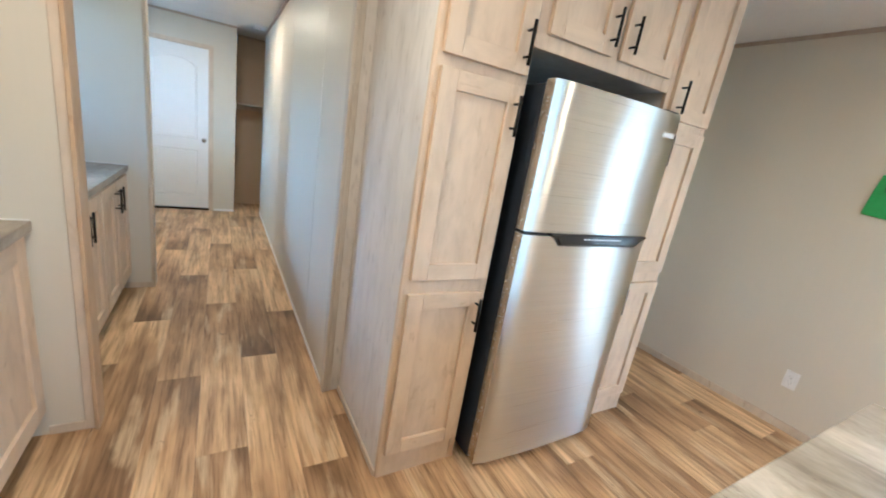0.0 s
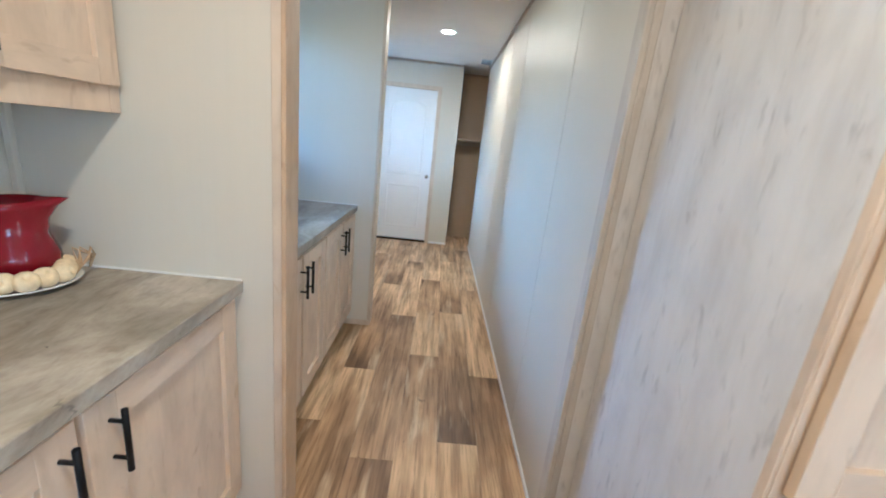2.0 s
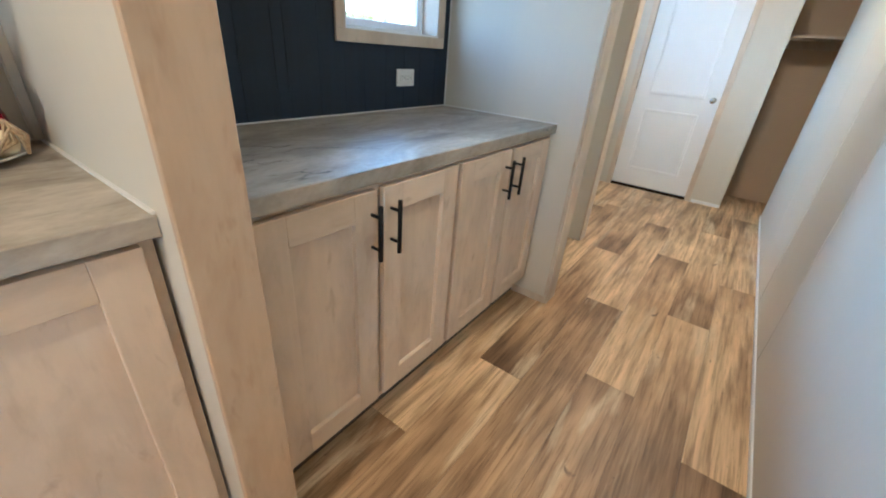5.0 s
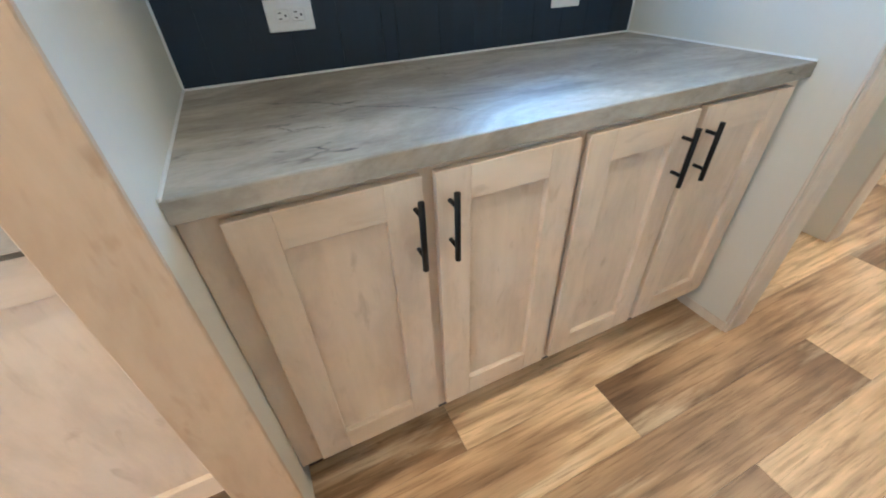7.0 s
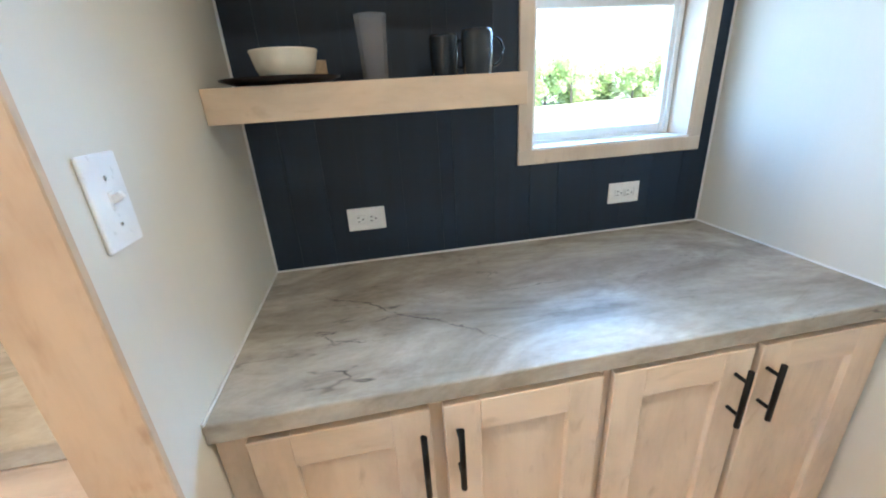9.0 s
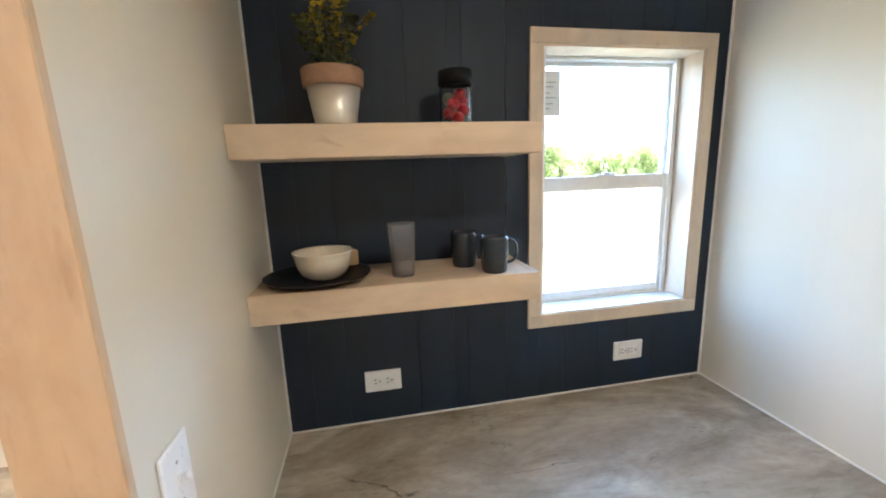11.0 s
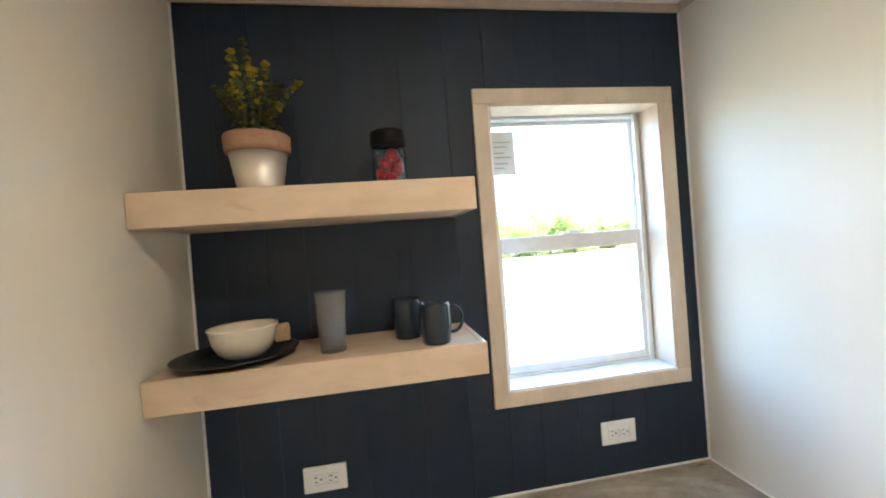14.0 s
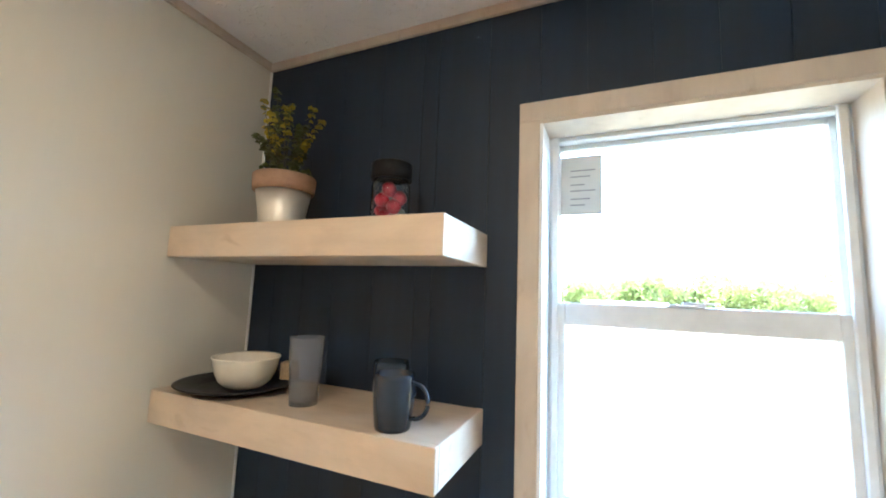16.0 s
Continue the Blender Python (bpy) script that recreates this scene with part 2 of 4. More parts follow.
    col = mix(nt, "MIX", specks, col, (0.06, 0.055, 0.05))
    nt.links.new(col, p.inputs["Base Color"])
    rr = ramp(nt, cloud, [(0.3, (0.37, 0.37, 0.37)), (0.7, (0.42, 0.42, 0.42))])
    nt.links.new(rr, p.inputs["Roughness"])
    p.inputs["Specular IOR Level"].default_value = 0.09
    return m


def steel():
    m, nt, p = mat_base("brushed_steel")
    g = noise_tex(nt, coords(nt, (1.5, 1.5, 400), False), 1.0, 3)
    nt.links.new(ramp(nt, g, [(0.3, (0.58, 0.55, 0.49)), (0.7, (0.68, 0.65, 0.58))]), p.inputs["Base Color"])
    nt.links.new(ramp(nt, g, [(0.3, (0.27, 0.27, 0.27)), (0.7, (0.33, 0.33, 0.33))]), p.inputs["Roughness"])
    p.inputs["Metallic"].default_value = 1.0
    p.inputs["Anisotropic"].default_value = 1.0
    tg = nd(nt, "Tangent")
    tg.direction_type, tg.uv_map = "UV_MAP", "brush"
    nt.links.new(tg.outputs[0], p.inputs["Tangent"])
    return m


def glow(name, color, strength):
    m, nt, p = mat_base(name)
    p.inputs["Base Color"].default_value = (0.8, 0.8, 0.8, 1)
    p.inputs["Emission Color"].default_value = (*color, 1)
    p.inputs["Emission Strength"].default_value = strength
    return m


WOOD_L, WOOD_D, WOOD_K = (0.645, 0.508, 0.36), (0.53, 0.41, 0.285), (0.41, 0.29, 0.185)
M_WOOD = wood("washed_wood_upright", 2, WOOD_L, WOOD_D, WOOD_K, 0.5, 0.28)
M_WOOD_H = wood("washed_wood_level", 0, WOOD_L, WOOD_D, WOOD_K)
M_WOOD_Y = wood("washed_wood_shelf", 1, WOOD_L, WOOD_D, WOOD_K)
M_TRIM = wood("trim_wood", 2, (0.62, 0.52, 0.40), (0.53, 0.435, 0.33), (0.41, 0.29, 0.18))
M_CAP = wood("end_cap_wood", 2, (0.53, 0.385, 0.245), (0.44, 0.305, 0.185), (0.30, 0.185, 0.10), 0.5, 0.35)
M_TRIMGREY = wood("grey_trim_wood", 2, (0.55, 0.50, 0.43), (0.47, 0.42, 0.355), (0.35, 0.29, 0.23))
M_SIDE = wood("side_panel_wood", 2, (0.645, 0.615, 0.575), (0.565, 0.535, 0.50), (0.36, 0.335, 0.31), 0.5, 0.55)
M_WALL = wall_panel("wall_board", (0.635, 0.59, 0.49))
# wall board again, with the closet's dim warm light mixed into its colour
M_WALL_DIM = wall_panel("wall_board_dim_warm", (0.56, 0.42, 0.275))
M_NAVY = painted("navy_board", (0.005, 0.0145, 0.034), 0.55, 0.15, (30, 30, 1.2), 0.1, 160)
M_CEIL = stippled("ceiling_texture", (0.74, 0.71, 0.67))
M_FLOOR = plank_vinyl()
M_JOINT = plain("floor_joint", (0.10, 0.065, 0.04), 0.7)
M_LAM = laminate()
M_BLACK = plain("black_pull", (0.004, 0.004, 0.0045), 0.5)
M_BLACK.node_tree.nodes["Principled BSDF"].inputs["Specular IOR Level"].default_value = 0.2
M_WHITE = painted("white_paint", (0.80, 0.80, 0.79), 0.38, 0.02, (4, 4, 4), 0.04)
M_PLATE = plain("white_plastic", (0.80, 0.79, 0.77), 0.32)
M_SLOT = plain("slot_dark", (0.03, 0.03, 0.03), 0.6)
M_VINYL = plain("white_vinyl", (0.78, 0.76, 0.71), 0.4)
M_CAULK = plain("white_caulk", (0.78, 0.76, 0.72), 0.5)
M_GLASS = glass("window_glass", (1, 1, 1), 0.0, 1.02)
M_STEEL = steel()
M_DARKSIDE = plain("fridge_side", (0.022, 0.030, 0.046), 0.42)
M_GLOSSBLACK = plain("gloss_black", (0.012, 0.012, 0.014), 0.12)
M_CHROME = plain("satin_nickel", (0.62, 0.60, 0.57), 0.25, 1.0)
# toe kick brown is deepened to carry the shade under the cabinets
M_KICK_SHADE = plain("kick_shade_brown", (0.075, 0.055, 0.042), 0.6)
M_RED = plain("red_glaze", (0.19, 0.006, 0.014), 0.10)
M_CREAM = plain("cream_ceramic", (0.78, 0.70, 0.555), 0.16)
M_MUG = plain("navy_glaze", (0.018, 0.026, 0.038), 0.14)
M_PLATEBLK = plain("black_glaze", (0.008, 0.008, 0.010), 0.32)
M_PLATEBLK.node_tree.nodes["Principled BSDF"].inputs["Specular IOR Level"].default_value = 0.25
M_BURLAP = painted("burlap", (0.34, 0.20, 0.12), 0.8, 0.12, (60, 60, 60), 0.3, 300)
M_LEAF = painted("leaf_green", (0.085, 0.10, 0.022), 0.5, 0.5, (30, 30, 30), 0)
M_BLOOM = painted("leaf_yellow", (0.40, 0.30, 0.015), 0.5, 0.3, (30, 30, 30), 0)
M_STEM = plain("stem_green", (0.09, 0.09, 0.03), 0.6)
M_SOIL = plain("moss", (0.05, 0.045, 0.02), 0.9)
M_SMOKE = glass("smoke_tumbler", (0.66, 0.66, 0.68), 0.12, 1.25)
M_SMOKE.node_tree.nodes["Principled BSDF"].inputs["Transmission Weight"].default_value = 0.88
M_CLEAR = glass("clear_jar", (0.95, 0.96, 0.97), 0.02, 1.3)
M_CANDY = plain("red_candy", (0.46, 0.015, 0.035), 0.3)
M_WRAP = plain("pale_wrapper", (0.26, 0.29, 0.25), 0.35)
M_POT = plain("pearl_pot", (0.88, 0.83, 0.74), 0.42, 0.7)
M_BEAD = painted("raw_bead", (0.76, 0.62, 0.38), 0.75, 0.15, (40, 40, 40), 0.2, 150)
M_JUTE = painted("jute", (0.48, 0.34, 0.19), 0.9, 0.25, (200, 200, 200), 0.6, 500)
M_ENAMEL = plain("enamel_plate", (0.72, 0.71, 0.68), 0.2)
M_PAPER = plain("sticker_paper", (0.68, 0.67, 0.62), 0.7)
M_INK = plain("grey_ink", (0.25, 0.25, 0.25), 0.7)
M_GREEN = plain("green_felt", (0.06, 0.36, 0.09), 0.7)
M_LAMPGLOW = glow("lamp_lens", (1.0, 0.86, 0.62), 9.0)
M_GRASS = painted("dry_grass", (0.16, 0.13, 0.06), 0.9, 0.3, (0.5, 0.35, 0.35), 0.5, 3)
M_BARK = painted("bark", (0.14, 0.10, 0.07), 0.9, 0.3, (6, 6, 2), 0.5, 30)
M_TREE = painted("tree_leaves", (0.20, 0.23, 0.075), 0.6, 0.3, (0.5, 0.5, 0.5), 0)
# leaves let some of the sun through
tree_nt = M_TREE.node_tree
leaf_through, leaf_mix = nd(tree_nt, "BsdfTranslucent", Color=(0.42, 0.48, 0.17, 1)), nd(tree_nt, "MixShader", Fac=0.5)
tree_nt.links.new(tree_nt.nodes["Principled BSDF"].outputs[0], leaf_mix.inputs[1])
tree_nt.links.new(leaf_through.outputs[0], leaf_mix.inputs[2])
tree_nt.links.new(leaf_mix.outputs[0], tree_nt.nodes["Material Output"].inputs["Surface"])


# ---- mesh helpers ----
def box(x0, x1, y0, y1, z0, z1, b=0.0, seg=2):
    bm = bmesh.new()
    bmesh.ops.create_cube(bm, size=1.0)
    bmesh.ops.transform(bm, matrix=Matrix.Translation(((x0 + x1) / 2, (y0 + y1) / 2, (z0 + z1) / 2)) @ Matrix.Diagonal((x1 - x0, y1 - y0, z1 - z0, 1)), verts=bm.verts)
    if b:
        bmesh.ops.bevel(bm, geom=bm.edges[:], offset=b, segments=seg, profile=0.5, affect="EDGES")
    return bm


def join(*bms):
    out = bmesh.new()
    for bm in bms:
        me = bpy.data.meshes.new("tmp")
        bm.to_mesh(me)
        out.from_mesh(me)
        bpy.data.meshes.remove(me)
        bm.free()
    return out


def moved(bm, m):
    bmesh.ops.transform(bm, matrix=m, verts=bm.verts)
    return bm


def lathe(profile, seg=40, smooth=True):
    """A turned body from (radius, height) pairs."""
    bm = bmesh.new()
    rings = []
    for r, z in profile:
        if r < 1e-5:
            rings.append([bm.verts.new((0, 0, z))])
        else:
            rings.append([bm.verts.new((r * math.cos(2 * math.pi * i / seg), r * math.sin(2 * math.pi * i / seg), z)) for i in range(seg)])
    for a, b in zip(rings, rings[1:]):
        for i in range(seg):
            j = (i + 1) % seg
            if len(a) == 1 and len(b) > 1:
                f = bm.faces.new((a[0], b[j], b[i]))
            elif len(b) == 1 and len(a) > 1:
                f = bm.faces.new((a[i], a[j], b[0]))
            elif len(a) > 1:
                f = bm.faces.new((a[i], a[j], b[j], b[i]))
            else:
                continue
            f.smooth = smooth
    bmesh.ops.recalc_face_normals(bm, faces=bm.faces[:])
    return bm


def tube(points, r, seg=10, flat=1.0):
    """A rod through points; flat squeezes its section."""
    bm = bmesh.new()
    pts = [Vector(p) for p in points]
    rings = []
    up = Vector((0.013, 0.027, 1)).normalized()
    for i, p in enumerate(pts):
        d = (pts[min(i + 1, len(pts) - 1)] - pts[max(i - 1, 0)]).normalized()
        a = d.cross(up)
        if a.length < 0.05:
            a = d.cross(Vector((1, 0, 0)))
        a.normalize()
        b = d.cross(a).normalized()
        rr = r[i] if isinstance(r, (list, tuple)) else r
        rings.append([bm.verts.new(p + a * (rr * math.cos(t)) + b * (rr * flat * math.sin(t))) for t in (2 * math.pi * k / seg for k in range(seg))])
    for a, b in zip(rings, rings[1:]):
        for i in range(seg):
            f = bm.faces.new((a[i], a[(i + 1) % seg], b[(i + 1) % seg], b[i]))
            f.smooth = True
    bm.faces.new(rings[0][::-1])
    bm.faces.new(rings[-1])
    bmesh.ops.recalc_face_normals(bm, faces=bm.faces[:])
    return bm


def mesh_of(name, bm, material):
    me = bpy.data.meshes.new(name)
    bm.to_mesh(me)
    bm.free()
    if material:
        me.materials.append(material)
    return me


def part(name, bm, material, parent, label=""):
    ob = new(name, mesh_of(name, bm, material))
    ob.parent = parent
    return tagged(ob, label)


def thing(name, label, category, m=None, group="", kind=""):
    ob = new(name)
    ob.empty_display_size = 0.05
    if m is not None:
        ob.matrix_world = m
    return tagged(ob, label, category, group, kind)


def setting(name, bm, material, label, category="wall"):
    return tagged(new(name, mesh_of(name, bm, material)), label, category, "", "structure")


def solid(name, bm, material, label, category, m=None, group=""):
    ob = tagged(new(name, mesh_of(name, bm, material)), label, category, group)
    if m is not None:
        ob.matrix_world = m
    return ob


# ---- shell ----
XW, XK, YA, YB = -1.05, -1.10, 2.18, 3.685
WY0, WY1, WZ0, WZ1 = 3.020, 3.585, 1.225, 2.080
XE, YS, YN = 3.28, -3.0, 7.0
HALL = 0.65
HY0, HY1, HZ0, HZ1 = 5.45, 5.85, 1.30, 2.00

g = setting("wall_west", join(
    box(XW - 0.14, XW - 0.006, 2.107, WY0, 0, CEIL), box(XK - 0.14, XK, YS - 0.1, 2.107, 0, CEIL), box(XW - 0.14, XW - 0.006, WY1, HY0, 0, CEIL), box(XW - 0.14, XW - 0.006, HY1, YN + 0.1, 0, CEIL), box(XW - 0.14, XW - 0.006, HY0, HY1, 0, HZ0), box(XW - 0.14, XW - 0.006, HY0, HY1, HZ1, CEIL),
    box(XW - 0.14, XW - 0.006, WY0, WY1, 0, WZ0), box(XW - 0.14, XW - 0.006, WY0, WY1, WZ1, CEIL)), M_WALL, "beige vinyl-faced outer wall board", "wall")
setting("wall_partition_kitchen", box(XW - 0.006, -0.312, 2.107, YA, 0, CEIL), M_WALL, "beige partition between kitchen and coffee nook")
setting("wall_partition_nook", box(XW - 0.006, -0.292, YB, 3.79, 0, CEIL), M_WALL, "beige partition at the end of the nook")
setting("wall_partition_hall", box(XW - 0.006, -0.44, 4.63, 4.73, 0, CEIL), M_WALL, "beige partition further along the hall")
setting("wall_hall_east", box(HALL + 0.016, HALL + 0.10, 2.10, 6.40, 0, CEIL), M_JOINT, "backing of the panelled hall wall")
DX0, DX1, DZ, DY = -0.712, 0.015, 2.05, 6.40
setting("wall_hall_end", join(box(XW - 0.006, DX0 - 0.012, DY, DY + 0.1, 0, CEIL), box(DX1 + 0.012, 0.32, DY, DY + 0.1, 0, CEIL),
                              box(DX0 - 0.012, DX1 + 0.012, DY, DY + 0.1, DZ + 0.012, CEIL)), M_WALL, "beige wall around the white hall door")
setting("wall_north", box(XW - 0.14, 1.5, YN, YN + 0.1, 0, CEIL), M_WALL_DIM, "plain wall closing the closet and hall, dim warm light in its tan")
setting("wall_north_outer", box(1.5, XE + 0.12, YN, YN + 0.1, 0, CEIL), M_WALL, "plain beige wall closing the room behind")
setting("wall_east_outer", box(XE, XE + 0.12, 2.20, YN, 0, CEIL), M_WALL, "plain beige outer wall of the room behind")
setting("wall_closet_east", box(1.4, 1.5, 6.40, YN, 0, CEIL), M_WALL_DIM, "plain closet side wall, dim warm light in its tan")
setting("wall_closet_west", box(0.22, 0.32, DY + 0.1, YN, 0, CEIL), M_WALL_DIM, "plain closet side wall beside the door, dim warm light in its tan")
setting("wall_closet_front", box(0.75, 1.4, 6.30, 6.40, 0, CEIL), M_WALL, "plain beige wall beside the closet opening")
setting("wall_behind_pantry", box(0.75, XE + 0.1, 2.10, 2.20, 0, CEIL), M_WALL, "plain beige wall behind the pantry cabinets")
# east wall with a tall glazed opening, south wall with an added unseen window
EY0, EY1, EZ1 = -0.10, 0.36, 2.05
setting("wall_east", join(box(XE, XE + 0.12, EY1, 2.10, 0, CEIL), box(XE, XE + 0.12, YS - 0.1, EY0, 0, CEIL), box(XE, XE + 0.12, EY0, EY1, EZ1, CEIL)), M_WALL, "beige dining wall with a tall glazed opening")
SX0, SX1, SZ0, SZ1 = 1.5, 3.0, 0.8, 2.1
setting("wall_south", join(box(XK, SX0, YS - 0.12, YS, 0, CEIL), box(SX1, XE, YS - 0.12, YS, 0, CEIL), box(SX0, SX1, YS - 0.12, YS, 0, SZ0), box(SX0, SX1, YS - 0.12, YS, SZ1, CEIL)), M_WALL, "beige wall with a wide window added for light")
setting("ceiling", box(XK - 0.14, XE + 0.12, YS - 0.12, YN + 0.1, CEIL, CEIL + 0.12), M_CEIL, "white textured ceiling board", "ceiling")
FLOOR = setting("floor", box(XK - 0.14, XE + 0.12, YS - 0.12, YN + 0.1, -0.12, -0.004), M_JOINT, "wood-look vinyl plank floor in browns", "floor")

# hall wall panels with narrow joints between them
SEAMS = [2.10, 2.69, 3.89, 4.52, 5.13, 6.40]
for a, b in zip(SEAMS, SEAMS[1:]):
    part("panel", box(HALL, HALL + 0.016, a + 0.003, b - 0.003, 0.0, CEIL), M_WALL, bpy.data.objects["wall_hall_east"])

# navy boards of the nook's back wall
NAVY = thing("wall_nook_accent", "navy painted grooved boards behind floating shelves", "wall", None, "", "structure")
part("backing_sheet", join(box(XW - 0.0058, XW - 0.0035, YA, WY0, 0, CEIL), box(XW - 0.0058, XW - 0.0035, WY1, YB, 0, CEIL), box(XW - 0.0058, XW - 0.0035, WY0, WY1, 0, WZ0), box(XW - 0.0058, XW - 0.0035, WY0, WY1, WZ1, CEIL)), M_NAVY, NAVY)
GROOVES = [YA, 2.266, 2.371, 2.474, 2.601, 2.722, 2.766, 2.90, WY0, 3.12, 3.245, 3.36, 3.47, WY1, YB]
for a, b in zip(GROOVES, GROOVES[1:]):
    spans = [(0.0, WZ0), (WZ1, CEIL)] if a >= WY0 - 1e-6 and b <= WY1 + 1e-6 else [(0.0, CEIL)]
    for lo, hi in spans:
        part("board", box(XW - 0.0033, XW, a + 0.0007, b - 0.0007, lo, hi), M_NAVY, NAVY)


# ---- trims ----
def strip(name, x0, x1, y0, y1, z0, z1, mat, label, cat="trim", b=0.002):
    return setting(name, box(x0, x1, y0, y1, z0, z1, b, 1), mat, label, cat)


strip("trim_1", -0.312, -0.298, 2.082, 2.186, 0, CEIL, M_CAP, "pale wood end cap on the kitchen partition")
strip("trim_2", -0.345, -0.312, 2.097, 2.107, 0, CEIL, M_TRIM, "pale wood corner batten on the kitchen partition")
strip("trim_3", -0.292, -0.281, YB - 0.003, 3.795, 0, CEIL, M_TRIM, "pale wood end cap on the nook partition")
strip("trim_4", -0.44, -0.428, 4.626, 4.734, 0, CEIL, M_TRIM, "pale wood end cap on the hall partition")
setting("trim_5", join(box(HALL - 0.012, HALL + 0.008, 2.072, 2.10, 0, CEIL, 0.004, 2), box(HALL + 0.009, HALL + 0.034, 2.077, 2.10, 0, CEIL, 0.004, 2)), M_TRIMGREY, "pale wood ridged corner strip between pantry and hall panels", "trim")
strip("panel_return", HALL + 0.034, HALL + 0.0845, 2.084, 2.10, 0, CEIL, M_SIDE, "narrow whitewashed return beside the pantry side")
strip("trim_6", HALL - 0.010, HALL, 2.10, 2.135, 0, CEIL, M_TRIMGREY, "pale wood cover strip on the hall wall edge")
CW = wood("crown_wood", 2, (0.45, 0.365, 0.285), (0.38, 0.305, 0.235), (0.29, 0.21, 0.15))
CR0, CR1 = 2.364, CEIL
strip("crown_1", XW, XW + 0.012, YA, YB, CR0, CR1, CW, "pale wood ceiling strip over the navy wall")
strip("crown_2", XW + 0.012, -0.312, YA, YA + 0.012, CR0, CR1, CW, "pale wood ceiling strip over the partition")
strip("crown_3", XW + 0.012, -0.292, YB - 0.012, YB, CR0, CR1, CW, "pale wood ceiling strip over the nook end")
strip("crown_4", HALL - 0.012, HALL, 2.135, 6.40, CR0, CR1, CW, "pale wood ceiling strip along the hall")
strip("crown_5", XW, 0.32, DY - 0.012, DY, CR0, CR1, CW, "pale wood ceiling strip over the hall door")
strip("crown_6", XE - 0.012, XE, YS, 2.10, CR0, CR1, CW, "pale wood ceiling strip in the dining corner")
strip("crown_7", 0.32, 1.4, YN - 0.012, YN, CR0, CR1, CW, "pale wood ceiling strip in the closet")
strip("crown_8", XK, -0.345, 2.095, 2.107, CR0, CR1, CW, "pale wood ceiling strip over the kitchen partition")
BH = 0.042
strip("baseboard_1", HALL - 0.008, HALL, 2.135, 6.40, 0, 0.022, M_WHITE, "low pale base strip along the hall panels", "baseboard")
strip("baseboard_2", -0.485, -0.292, YB - 0.009, YB - 0.003, 0, BH, M_TRIM, "pale wood base strip in the nook", "baseboard")
strip("baseboard_3", XE - 0.010, XE, EY1 + 0.05, 2.10, 0, 0.055, M_TRIM, "pale wood base strip in the dining corner", "baseboard")
strip("baseboard_4", -0.46, -0.345, 2.099, 2.107, 0, BH, M_TRIM, "pale wood base strip on the kitchen partition", "baseboard")
strip("baseboard_5", DX1 + 0.06, 0.32, DY - 0.008, DY, 0, 0.03, M_WHITE, "low pale base strip beside the hall door", "baseboard")
strip("baseboard_6", 0.72, 0.735, 1.46, 2.078, 0, 0.03, M_TRIM, "low pale base strip at the pantry side", "baseboard")
# caulk and corner beads
for nm, args, lab in (("corner_bead_1", (XW, XW + 0.006, YA, YA + 0.006, 0.92, CR0), "white bead in the nook corner"),
                      ("corner_bead_2", (XW, XW + 0.006, YB - 0.006, YB, 0.92, CR0), "white bead in the far nook corner"),
                      ("caulk_1", (XW, XW + 0.005, YA, YB, 0.914, 0.920), "white caulk along the counter back"),
                      ("caulk_2", (XW, -0.412, YA, YA + 0.005, 0.914, 0.920), "white caulk at the counter end"),
                      ("caulk_3", (XW, -0.412, YB - 0.005, YB, 0.914, 0.920), "white caulk at the far counter end"),
                      ("caulk_4", (XK, -0.445, 2.100, 2.107, 0.914, 0.920), "white caulk where kitchen counter meets the wall")):
    strip(nm, *args, M_CAULK, lab, "trim", 0.001)
strip("corner_bead_3", XK, XK + 0.02, 2.087, 2.107, 0.92, 1.386, M_WALL, "beige bead in the kitchen corner")
strip("corner_bead_4", -0.300, -0.292, YB - 0.010, YB - 0.003, 0.05, CR0, M_TRIM, "pale wood bead on the nook partition edge")


